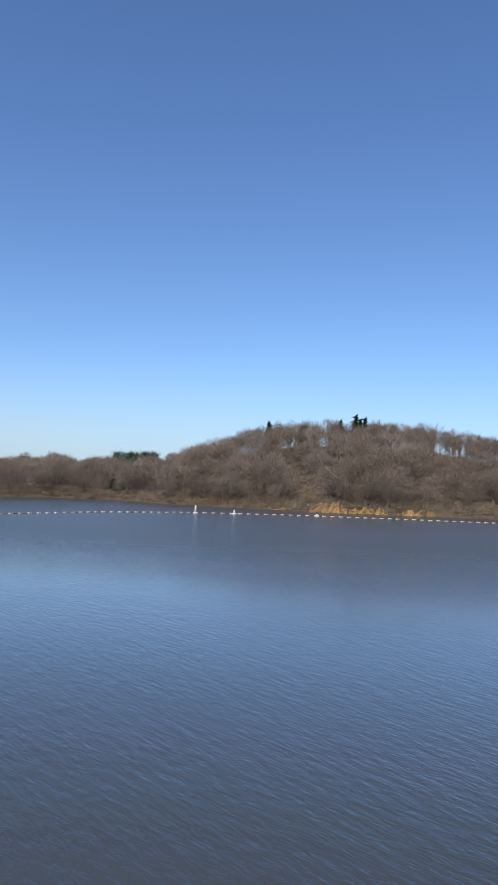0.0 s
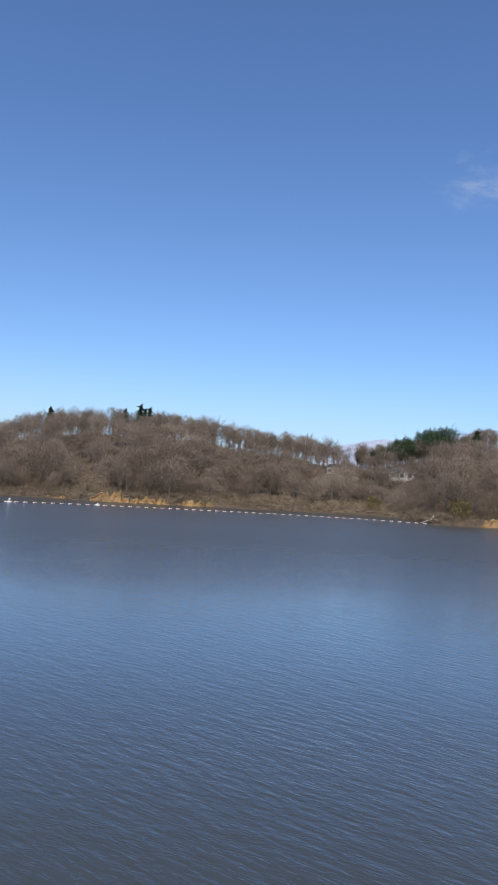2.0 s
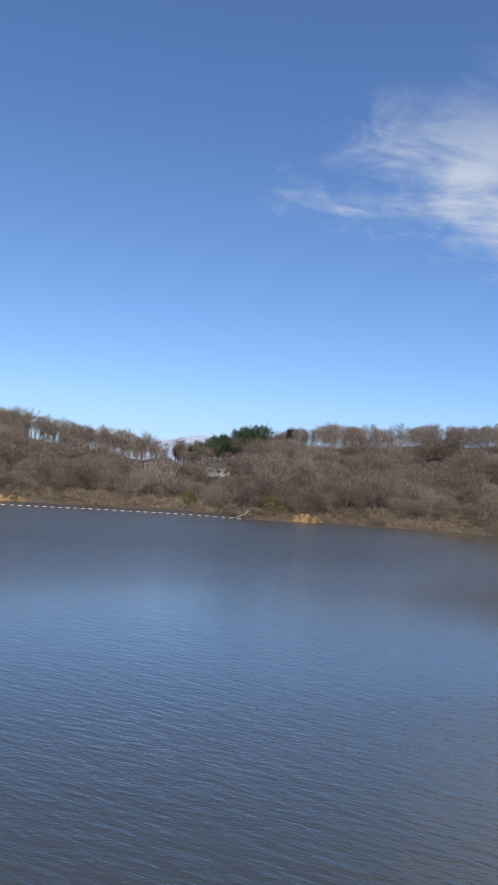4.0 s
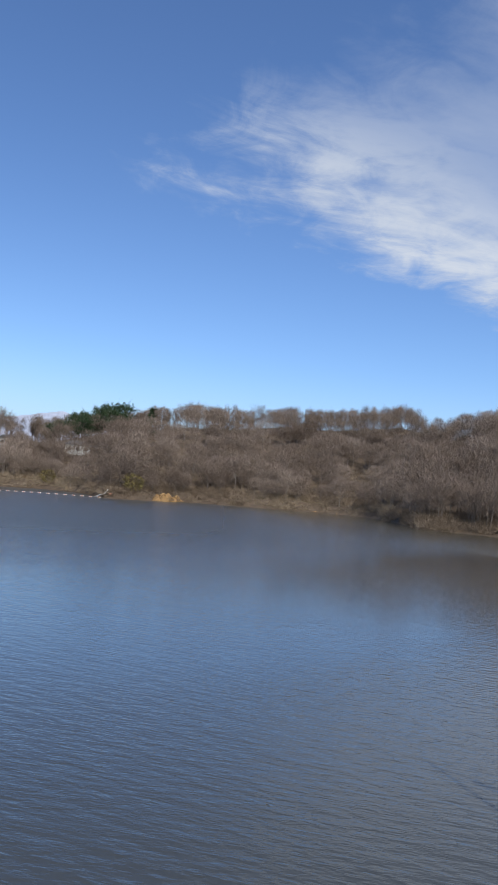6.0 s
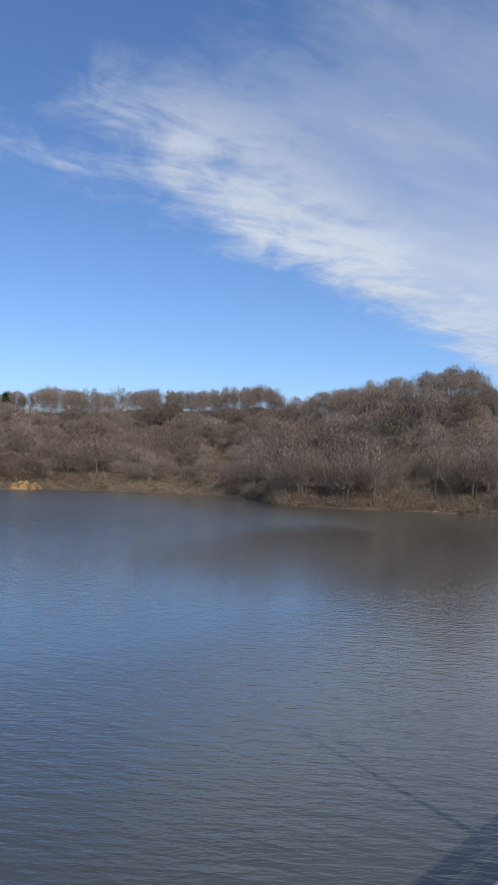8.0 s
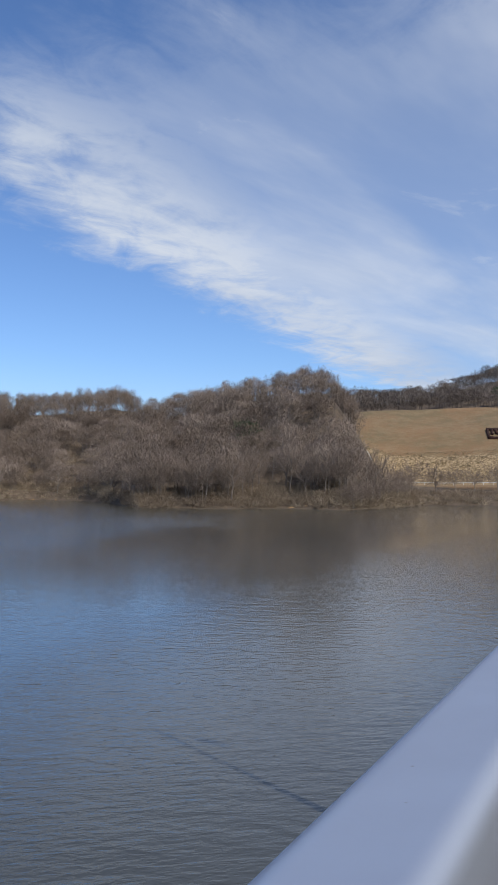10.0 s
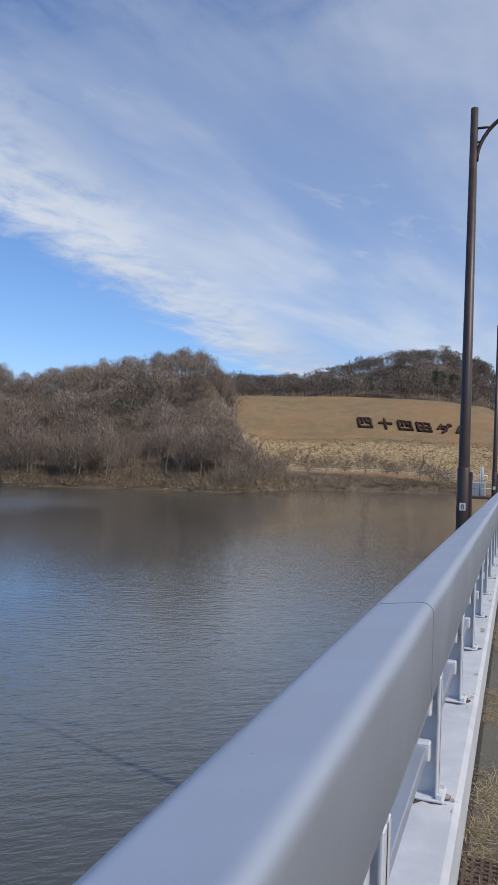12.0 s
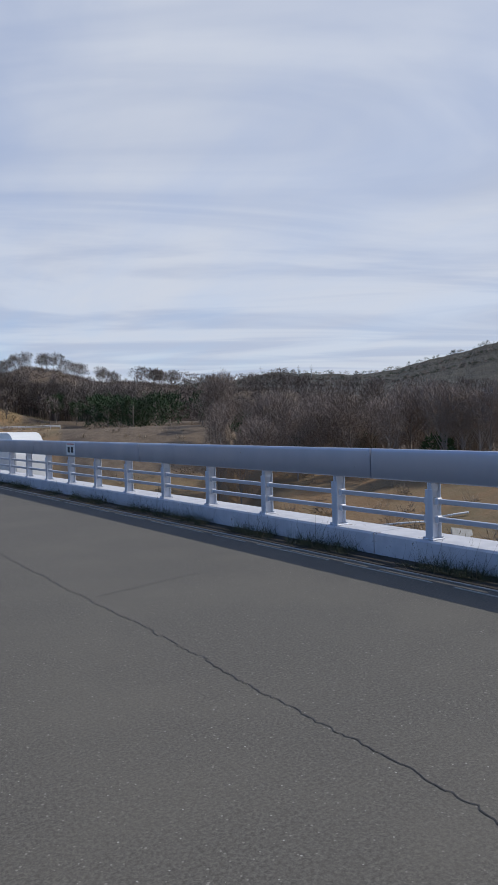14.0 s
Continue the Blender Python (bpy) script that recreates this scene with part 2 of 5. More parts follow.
WHITE = plain("white_paint", (0.74, 0.74, 0.72), 0.6, 0.06, 2.0)
CREAM = plain("cream_board_paint", (0.80, 0.78, 0.63), 0.55, 0.08, 1.5)
STEEL = plain("galvanised_steel", (0.40, 0.42, 0.45), 0.5, 0.12, 6.0, 0.3)
FENCE_GREY = plain("blue_grey_fence_paint", (0.30, 0.34, 0.40), 0.5, 0.12, 3.0)
SOIL = plain("dark_soil", (0.045, 0.036, 0.026), 0.95, 0.4, 12.0, 0.0, 0.8, 0.02)
RUST = plain("rusty_iron", (0.085, 0.055, 0.042), 0.85, 0.3, 30.0)
BLACK = plain("black_ink", (0.02, 0.02, 0.02), 0.6)
RED = plain("red_ink", (0.45, 0.06, 0.05), 0.6)
CLAY = plain("ochre_clay", (0.40, 0.25, 0.11), 0.95, 0.45, 0.5, 0.0, 0.9, 0.4)
ORANGE = plain("faded_orange_plastic", (0.62, 0.27, 0.16), 0.5, 0.2, 2.0)
FOAM = plain("white_float_plastic", (0.72, 0.70, 0.66), 0.5, 0.15, 2.0)
MOUNT = plain("far_mountain_forest", (0.068, 0.062, 0.048), 0.95, 0.55, 0.035, 0.0, 1.0, 9.0)
# snow dulled to blue-grey: the haze of distance is painted into this colour
SNOW = plain("haze_tinted_snow", (0.40, 0.44, 0.53), 0.9, 0.25, 0.004)
ROOF = plain("grey_roof", (0.17, 0.17, 0.18), 0.7, 0.15, 1.0)
GLASS = plain("dark_window_glass", (0.04, 0.05, 0.06), 0.15, 0.1, 2.0)


# ---- builders ----
def fast_tris(name, v, f, mats, tone=None, mat_index=None):
    """A mesh of triangles from arrays."""
    me = bpy.data.meshes.new(name)
    v, f = np.asarray(v, np.float32), np.asarray(f, np.int32)
    me.vertices.add(len(v))
    me.vertices.foreach_set("co", v.ravel())
    me.loops.add(f.size)
    me.loops.foreach_set("vertex_index", f.ravel())
    me.polygons.add(len(f))
    me.polygons.foreach_set("loop_start", np.arange(0, f.size, 3, dtype=np.int32))
    for m in mats:
        me.materials.append(m)
    if tone is not None:
        at = me.attributes.new("tone", "FLOAT", "POINT")
        at.data.foreach_set("value", np.asarray(tone, np.float32))
    if mat_index is not None:
        me.polygons.foreach_set("material_index", np.asarray(mat_index, np.int32))
    me.update(calc_edges=True)
    return me


def part(name, bm, mat, parent=None, label=""):
    me = bpy.data.meshes.new(name)
    bmesh.ops.recalc_face_normals(bm, faces=bm.faces)
    bm.to_mesh(me)
    bm.free()
    for m in (mat if isinstance(mat, (list, tuple)) else [mat]):
        me.materials.append(m)
    ob = new(name, me)
    if parent is not None:
        ob.parent = parent
    if label:
        tagged(ob, label)
    return ob


def box(bm, x0, x1, y0, y1, z0, z1, bevel=0.0, seg=2):
    r = bmesh.ops.create_cube(bm, size=1.0)["verts"]
    for v in r:
        v.co = ((x0 + x1) / 2 + v.co.x * (x1 - x0), (y0 + y1) / 2 + v.co.y * (y1 - y0), (z0 + z1) / 2 + v.co.z * (z1 - z0))
    if bevel:
        es = list({e for v in r for e in v.link_edges})
        bmesh.ops.bevel(bm, geom=es, offset=bevel, segments=seg, affect="EDGES", profile=0.5)
    return r


def tube(bm, pts, radii, sides=8, cap=True):
    """A tube through points, with a radius at each."""
    rings = []
    pts = [Vector(p) for p in pts]
    for i, p in enumerate(pts):
        d = (pts[min(i + 1, len(pts) - 1)] - pts[max(i - 1, 0)]).normalized()
        a = d.cross(Vector((0, 0, 1)))
        if a.length < 0.05:
            a = d.cross(Vector((0, 1, 0)))
        a.normalize()
        b = d.cross(a)
        rings.append([bm.verts.new(p + (a * math.cos(k * 2 * math.pi / sides) + b * math.sin(k * 2 * math.pi / sides)) * radii[i]) for k in range(sides)])
    for r, s in zip(rings, rings[1:]):
        for k in range(sides):
            f = bm.faces.new((r[k], r[(k + 1) % sides], s[(k + 1) % sides], s[k]))
            f.smooth = True
    if cap:
        bm.faces.new(rings[0][::-1])
        bm.faces.new(rings[-1])


def extrude_profile(bm, prof, y0, y1, smooth=False, wave=None):
    """A profile in x, z drawn out along y."""
    a = [bm.verts.new((x, y0, z)) for x, z in prof]
    b = [bm.verts.new((x, y1, z)) for x, z in prof]
    k = len(prof)
    for i in range(k):
        f = bm.faces.new((a[i], a[(i + 1) % k], b[(i + 1) % k], b[i]))
        f.smooth = smooth
    if smooth:
        # caps on vertices of their own keep the long faces evenly shaded
        a = [bm.verts.new(v.co) for v in a]
        b = [bm.verts.new(v.co) for v in b]
    bm.faces.new(a[::-1])
    bm.faces.new(b)


def empty(name, loc, label, category, group=""):
    e = new(name)
    e.location = loc
    return tagged(e, label, category, group)


def smooth_step(t):
    t = np.clip(t, 0.0, 1.0)
    return t * t * (3 - 2 * t)


# ---- the lie of the land, in headings (degrees) and distances from the camera ----
WATER_Z = -5.0
SHORE_AZ = [-180, -150, -125, -112, -108, -102, -99, -93, -88, -82, -78, -74, -67, -64.3, -62, -59, -55, -49, -46, -43.5, -41, -39.3, -38, -35, -32, -27, -22.5, -19.4, -16.5, -10, -4.4, 0, 180]
SHORE_R = [150, 190, 215, 215, 228, 226, 210, 203, 199, 204, 213, 219, 237, 228, 198, 202, 220, 223, 230, 226, 214, 187, 170, 170, 168, 173, 168, 180, 214, 223, 237, 240, 150]
RIDGE_AZ = [-180, -130, -112, -108, -102, -99.6, -97.5, -94, -90.5, -87, -84, -79, -74, -71, -67, -61, -57, -53.5, -46.5, -40, -36, -31.5, -26.4, -23.2, -21.2]
RIDGE_R = [260, 300, 330, 330, 330, 300, 290, 290, 290, 290, 290, 295, 300, 300, 310, 310, 310, 310, 340, 340, 320, 270, 245, 235, 232]
RIDGE_Z = [2, 0, -3.0, -1.0, 0.8, 0.5, 6, 13.2, 16.3, 18, 18.2, 17, 15, 12.4, 12.4, 18, 23.5, 24.5, 30, 32.5, 28, 27.5, 30, 28, 16]
FIELD_AZ = [-36, -22, -12, -8, -2.2, 0, 4.5, 8.4, 11.4, 15.3, 18.6, 24, 30, 45, 70]
FIELD_Z = [27, 32, 34.4, 33.6, 30.7, 25, 23, 20.6, 17.3, 9.9, 3, 0.5, -1, -6, -6]
BACK_AZ = [-36, -22, -15.5, -11.6, -8.5, -5.4, -2.3, -1.2, 1.2, 3.7, 5.8, 9, 11.5, 13.2, 17.3, 20, 22, 26, 30, 34, 40, 46, 70]
BACK_Z = [38, 45, 46, 57, 62, 63, 55, 46, 52, 45, 47, 49, 32, 20, 33, 31, 24, 23, 19, 18, 15, 10, 8]


def ground_z(x, y):
    """Height of the land, and its use: 0 woods, 0.5 mown field, 1 reeds."""
    az, r = np.degrees(np.arctan2(x, y)), np.hypot(x, y)
    r0 = np.interp(az, SHORE_AZ, SHORE_R)
    # wooded hills
    r1, z1 = np.interp(az, RIDGE_AZ, RIDGE_R), np.interp(az, RIDGE_AZ, RIDGE_Z)
    t = np.clip((r - r0) / (r1 - r0), -1, 3)
    bank = WATER_Z + 1.6 * smooth_step((r - r0) / 6.0)
    wood = bank + (z1 - WATER_Z - 1.6) * (0.55 * smooth_step(t) + 0.45 * np.clip(t, 0, 1))
    wood = wood - np.clip(r - r1 - 15, 0, None) * 0.06
    # field slope with reeds below and woods above, and the valley below the dam
    zf, zb = np.interp(az, FIELD_AZ, FIELD_Z), np.interp(az, BACK_AZ, BACK_Z)
    k = smooth_step((az + 1.0) / 4.0) * smooth_step((x - 5.0) / 4.0)
    rr = np.where(az < 0, r0, 240.0)
    reed_z = np.minimum(11.4, 1.2 + zf * 0.6)
    lake_side = WATER_Z + 1.4 * smooth_step((r - rr) / 4) + np.clip((r - rr - 3) / 20, 0, 1) * 4.0
    field = np.where(r < 256, np.minimum(lake_side, 0.9), 0.9)
    field = field + smooth_step((r - 256) / 18) * (reed_z - 0.9)
    field = field + np.clip((r - 272) / 58, 0, 1) * (zf - reed_z)
    field = field + smooth_step((r - 345) / 85) * (zb - zf) - np.clip(r - 470, 0, None) * 0.05
    rim = np.interp(az, [0, 16, 22, 31, 36, 60, 180], [225, 210, 190, 190, 150, 120, 120])
    pit = -17 + smooth_step((r - rim + 75) / 75) * (np.where(az > 33, 11.0, 17.3))
    down = np.where(r < rim, pit, np.minimum(field, np.where(r < 256, 0.3, field)) - np.where(az > 33, 6.0, 0.0) * smooth_step((300 - r) / 60))
    field = field * (1 - k) + down * k
    s = smooth_step((az + 21.5) / 2.5)
    z = np.where(az < -36, wood, np.where(az < -21.5, np.maximum(wood, np.where(r > 262, field, -20)), np.maximum(wood, field) * (1 - s) + field * s))
    behind = smooth_step((np.abs(az) - 75) / 30) * (az > 0)
    z = z * (1 - behind) + (-12.0 + 0.02 * np.clip(r, 0, 600)) * behind
    z = np.where((r < r0) & (az < -22), np.minimum(z, WATER_Z - 2.5 * smooth_step((r0 - r) / 10)), z)
    z = np.where((r < rr) & (az >= -22) & (x < 4), np.minimum(z, WATER_Z - 2.5 * smooth_step((rr - r) / 10)), z)
    use = np.zeros_like(z) + 0.5 * smooth_step((az + 21.8) / 0.8) * (r > 240) * (r < 342)
    use = use + 0.5 * (use > 0.3) * smooth_step((r - 250) / 6) * smooth_step((276 - r) / 8) * (az < 60)
    use = np.where((az > 9) & (az < 75), np.where(r < 262, np.where(az > 14, np.where((az > 20) & (r > 150), 0.12, 0.34), 0.4), np.where(az < 17, 0.45, 0.0)) * (r < 330), use)
    rough = (np.sin(x * 0.11 + 1.3 * np.sin(y * 0.05)) + np.sin(y * 0.13 + 1.7 * np.sin(x * 0.06))) * 0.35
    return z + rough * smooth_step((r - r0 - 4) / 20) * (r > 60), use


def build_ground():
    az = np.unique(np.concatenate([np.arange(-180, -115, 3.0), np.arange(-115, 62, 0.45), np.arange(62, 181, 3.0)]))
    rad = np.concatenate([[3, 30, 60, 90, 110], np.arange(122, 160, 6), np.arange(160, 360, 2.6), np.arange(360, 500, 10), [520, 560, 640, 800, 1200, 2000, 3200, 4500]])
    A, R = np.meshgrid(np.radians(az), rad, indexing="ij")
    X, Y = R * np.sin(A), R * np.cos(A)
    Z, use = ground_z(X, Y)
    n, m = A.shape
    v = np.stack([X, Y, Z], -1).reshape(-1, 3)
    i, j = np.meshgrid(np.arange(n - 1), np.arange(m - 1), indexing="ij")
    a = (i * m + j).ravel()
    q = np.stack([a, a + 1, a + m + 1, a + m], -1)
    f = np.concatenate([q[:, [0, 1, 2]], q[:, [0, 2, 3]]])
    me = fast_tris("ground", v, f, [GROUND])
    at = me.attributes.new("use", "FLOAT", "POINT")
    at.data.foreach_set("value", use.ravel().astype(np.float32))
    me.polygons.foreach_set("use_smooth", [True] * len(me.polygons))
    tagged(new("ground", me), "brown hillsides of leaf litter, dry grass and pale reed stubble", "ground", "", "structure")


def build_water():
    bm = bmesh.new()
    box(bm, -900, 1.0, -1500, 262, WATER_Z - 9, WATER_Z)
    tagged(part("water", bm, WATER), "rippled blue-grey lake water with brown reflections", "water", "", "structure")


build_ground()
build_water()

# ---- bare trees ----
rng = np.random.default_rng(7)


class Sticks:
    """Gathers tapered sticks as triangles."""

    def __init__(self):
        self.v, self.f, self.m = [], [], []

    def stick(self, a, b, ra, rb, sides=3, mat=0):
        a, b = np.asarray(a, float), np.asarray(b, float)
        d = b - a
        d = d / (np.linalg.norm(d) + 1e-9)
        u = np.cross(d, (0.3, 0.5, 0.81) if abs(d[2]) < 0.9 else (1.0, 0.2, 0.0))
        u = u / np.linalg.norm(u)
        w = np.cross(d, u)
        k = len(self.v)
        for c, r in ((a, ra), (b, rb)):
            for i in range(sides):
                t = 2 * math.pi * i / sides
                self.v.append(c + (u * math.cos(t) + w * math.sin(t)) * r)
        for i in range(sides):
            j = (i + 1) % sides
            self.f += [(k + i, k + j, k + sides + j), (k + i, k + sides + j, k + sides + i)]
            self.m += [mat, mat]

    def blade(self, a, b, w, mat=0):
        """A thin twig: one slender triangle."""
        a, b = np.asarray(a, float), np.asarray(b, float)
        d = b - a
        s = np.cross(d, rng.normal(size=3))
        s = s / (np.linalg.norm(s) + 1e-9) * w
        k = len(self.v)
        self.v += [a - s, a + s, b]
        self.f.append((k, k + 1, k + 2))
        self.m.append(mat)

    def arrays(self):
        return np.array(self.v), np.array(self.f), np.array(self.m)


def bare_tree(height, spread, limbs, twigs, detail, lean=0.0, thick=1.0):
    """A leafless broad-leaved tree: trunk, limbs that fork upwards, and a haze of twigs."""
    s = Sticks()
    r0 = height * 0.014 + 0.03
    trunk = [np.array([0, 0, -0.4])]
    top = height * rng.uniform(0.6, 0.72)
    n = 4
    for i in range(1, n + 1):
        trunk.append(np.array([lean * i / n * height * 0.2 + rng.normal() * 0.12, rng.normal() * 0.12, top * i / n]))
    for i in range(n):
        s.stick(trunk[i], trunk[i + 1], r0 * (1 - 0.18 * i), r0 * (1 - 0.18 * (i + 1)), 5 if detail else 4, 1)
    tips = []
    for k in range(limbs):
        t = rng.uniform(0.35, 1.0) if k else 1.0
        i = min(int(t * n), n - 1)
        base = trunk[i] + (trunk[i + 1] - trunk[i]) * (t * n - i)
        ang = k * 2.4 + rng.uniform(-0.5, 0.5)
        out = spread * rng.uniform(0.45, 1.0) * (1.0 if k else 0.3)
        rise = (height - base[2]) * rng.uniform(0.55, 0.95)
        mid = base + np.array([math.cos(ang) * out * 0.5, math.sin(ang) * out * 0.5, rise * 0.42])
        end = base + np.array([math.cos(ang) * out, math.sin(ang) * out, rise])
        s.stick(base, mid, r0 * 0.5, r0 * 0.33, 3, 1)
        s.stick(mid, end, r0 * 0.33, r0 * 0.1, 3, 0)
        tips += [(base, mid), (mid, end), (mid, end)]
        for _ in range(detail):
            a = mid + (end - mid) * rng.uniform(0.0, 0.7)
            b = a + np.array([math.cos(ang) * 0.4, math.sin(ang) * 0.4, 0.8]) * rng.uniform(0.8, 1.8) + rng.normal(size=3) * 0.7
            s.stick(a, b, r0 * 0.18, r0 * 0.06, 3, 0)
            tips.append((a, b))
    root = np.array([lean * height * 0.08, 0, height * 0.30])
    mid_z, half = height * 0.56, height * 0.41
    for _ in range(twigs):
        # some twigs sit on limbs, the rest fan out to the rounded shell of the crown
        if rng.uniform() < 0.3:
            a0, b0 = tips[rng.integers(len(tips))]
            p = a0 + (b0 - a0) * rng.uniform(0.3, 1.0)
        else:
            u = rng.normal(size=3)
            u = u / np.linalg.norm(u) * rng.uniform(0.1, 1.0) ** 0.45
            if u[2] < 0:
                u[2] *= 0.75
            lump = 0.86 + 0.3 * noise.noise(Vector(u * 1.9) + Vector((height, spread, 0)))
            p = np.array([lean * height * 0.15 + u[0] * spread * lump, u[1] * spread * lump, mid_z + u[2] * half * lump])
        d = p - root
        d = d / (np.linalg.norm(d) + 0.1) + rng.normal(size=3) * 0.38
        ln = rng.uniform(0.4, 0.9) * (height / 11.0)
        q = p + d * ln
        s.blade(p - d * ln * 0.5, q, rng.uniform(0.032, 0.055) * (0.6 if detail else thick), 0)
        for _ in range(2 if detail else 1):
            e = p + (q - p) * rng.uniform(-0.3, 0.7)
            s.blade(e, e + d * 0.5 * ln + rng.normal(size=3) * 0.42, 0.028 * thick if not detail else 0.015, 0)
    return s.arrays()


def crown_tree(height, spread, low, twigs, width, limbs=6, vase=0.6):
    """A leafless tree seen from afar: trunk, limbs, and a lumpy rounded crown whose fine twigs lie along its shell.

    low: where the crown begins, as a share of the height; vase: how wide its foot is against its top."""
    s = Sticks()
    r0 = height * 0.011 + 0.02
    sway = rng.normal(size=2) * 0.035 * height
    top = height * 0.78
    joints = [np.array([sway[0] * f * f, sway[1] * f * f, -0.4 + (top + 0.4) * f]) for f in (0.0, 0.35, 0.7, 1.0)]
    for i in range(3):
        s.stick(joints[i], joints[i + 1], r0 * (1 - 0.27 * i), r0 * (1 - 0.27 * (i + 1)), 4, 1)
    mid = height * (low + 1.0) / 2
    half = height * (1.0 - low) / 2
    for k in range(limbs):
        f = rng.uniform(max(0.22, low * 0.75), 0.7)
        a = k * 2.4 + rng.uniform(-0.5, 0.5)
        base = np.array([sway[0] * f * f, sway[1] * f * f, top * f])
        end = np.array([math.cos(a) * spread * 0.75, math.sin(a) * spread * 0.75, base[2] + (height - base[2]) * rng.uniform(0.5, 0.85)])
        knee = base + (end - base) * 0.5 + np.array([0, 0, -0.05 * height])
        s.stick(base, knee, r0 * 0.45, r0 * 0.3, 3, 1)
        s.stick(knee, end, r0 * 0.3, r0 * 0.1, 3, 0)
    v, f, m = s.arrays()
    # several lobes make the outline uneven
    lobes = rng.normal(size=(7, 3))
    lobes /= np.linalg.norm(lobes, axis=1)[:, None]
    u = rng.normal(size=(twigs, 3))
    u /= np.linalg.norm(u, axis=1)[:, None]
    u[:, 2] = np.where(u[:, 2] < -0.6, -u[:, 2], u[:, 2])
    reach = 0.80 + 0.26 * np.clip((u @ lobes.T).max(axis=1) - 0.55, -0.3, 0.5) / 0.5 + rng.normal(size=twigs) * 0.05
    rad = reach * rng.uniform(0.15, 1.0, size=twigs) ** 0.33
    size = np.array([spread, spread, half])
    p = u * size * rad[:, None]
    # crowns narrow downwards, as limbs fan out from the trunk
    rise = np.clip((p[:, 2] + half) / (2 * half), 0, 1)
    p[:, :2] *= (vase + (1 - vase) * np.sqrt(rise))[:, None]
    p += np.array([sway[0], sway[1], mid])
    out = u / size
    out /= np.linalg.norm(out, axis=1)[:, None]
    d = out * 0.55 + np.array([0, 0, 0.35]) + rng.normal(size=(twigs, 3)) * 0.42
    d /= np.linalg.norm(d, axis=1)[:, None]
    side = np.cross(d, out + rng.normal(size=(twigs, 3)) * 0.35)
    side /= np.linalg.norm(side, axis=1)[:, None] + 1e-6
    ln = rng.uniform(0.5, 1.15, size=twigs)[:, None] * height / 11.0
    w = rng.uniform(0.6, 1.2, size=twigs)[:, None] * width
    tv = np.stack([p - d * ln * 0.5 - side * w, p - d * ln * 0.5 + side * w, p + d * ln * 0.6], axis=1).reshape(-1, 3)
    tf = np.arange(3 * twigs).reshape(-1, 3) + len(v)
    return np.concatenate([v, tv]), np.concatenate([f, tf]), np.concatenate([m, np.zeros(twigs, int)])


def scatter(name, kinds, places, mats, label, category, tones=None):
    """Joins copies of a few shapes, turned and scaled, into one mesh of countless pieces."""
    V, F, T, M = [], [], [], []
    off = 0
    for i, (x, y, z, sc) in enumerate(places):
        v, f, m = kinds[i % len(kinds)]
        a = rng.uniform(0, 6.28)
        c, s = math.cos(a), math.sin(a)
        w = np.empty_like(v)
        w[:, 0], w[:, 1], w[:, 2] = (v[:, 0] * c - v[:, 1] * s) * sc + x, (v[:, 0] * s + v[:, 1] * c) * sc + y, v[:, 2] * sc + z
        V.append(w)
        F.append(f + off)
        M.append(m)
        tone = rng.uniform(0.1, 0.9) if tones is None else tones[i]
        T.append(np.full(len(v), tone))
        off += len(v)
    me = fast_tris(name, np.concatenate(V), np.concatenate(F), mats, np.concatenate(T), np.concatenate(M))
    return tagged(new(name, me), label, category, "", "stuff")


def polar_places(n, az0, az1, depth, keep, size=(0.8, 1.15), start=2.0):
    """Places on the land between the shore and some depth behind it."""
    out = []
    while len(out) < n:
        az = rng.uniform(az0, az1)
        r = float(np.interp(az, SHORE_AZ, SHORE_R)) + start + depth * rng.uniform(0, 1) ** 0.85
        if keep(az, r):
            x, y = r * math.sin(radians(az)), r * math.cos(radians(az))
            out.append((x, y, float(ground_z(np.array(x), np.array(y))[0]) - 0.15, rng.uniform(*size)))
    return out


def tone_field(places):
    """Neighbouring trees share a hue, as stands of one kind do."""
    t = []
    for x, y, _, _ in places:
        t.append(float(np.clip(0.42 + 0.8 * noise.noise((x * 0.03, y * 0.03, 3.0)) + rng.normal() * 0.27, 0, 1)))
    return t


DOME_TREES = [crown_tree(rng.uniform(9.5, 12.5), rng.uniform(4.4, 6.2), rng.uniform(0.06, 0.20), 960, 0.070) for _ in range(14)]
TALL_TREES = [crown_tree(rng.uniform(10.8, 12.5), rng.uniform(3.0, 4.4), rng.uniform(0.14, 0.32), 330, 0.060, 13, 0.12) for _ in range(12)]
FAR_TREES = [crown_tree(rng.uniform(9.5, 12.5), rng.uniform(4.4, 5.8), rng.uniform(0.04, 0.18), 215, 0.17, 3) for _ in range(10)]


def under_ridge(a, r):
    return r < np.interp(a, RIDGE_AZ, RIDGE_R) - 9


def along_ridge(a, r):
    return abs(r - np.interp(a, RIDGE_AZ, RIDGE_R) - 3) < 13


def houses_clear(a, r):
    """Thin out the trees before the houses."""
    return under_ridge(a, r) and not (-65.4 < a < -61.9 and 226 < r < 285 and rng.uniform() < 0.4)


hill_places = polar_places(830, -114, -21.0, 125, houses_clear, (0.72, 1.08), 3.0) + polar_places(180, -114, -40, 14, lambda a, r: True, (0.45, 0.75), 3.5)
scatter("bare_woods", DOME_TREES, hill_places, [BARK, PALE_BARK], "leafless brown winter woods covering the lakeside hills", "woods", tone_field(hill_places))
ridge_places = polar_places(800, -114, -21.0, 150, along_ridge, (0.66, 0.98), 3.0)
scatter("bare_woods", TALL_TREES, ridge_places, [BARK, RIDGE_BARK], "leafless tall trees with open trunks along the ridge", "woods", tone_field(ridge_places))


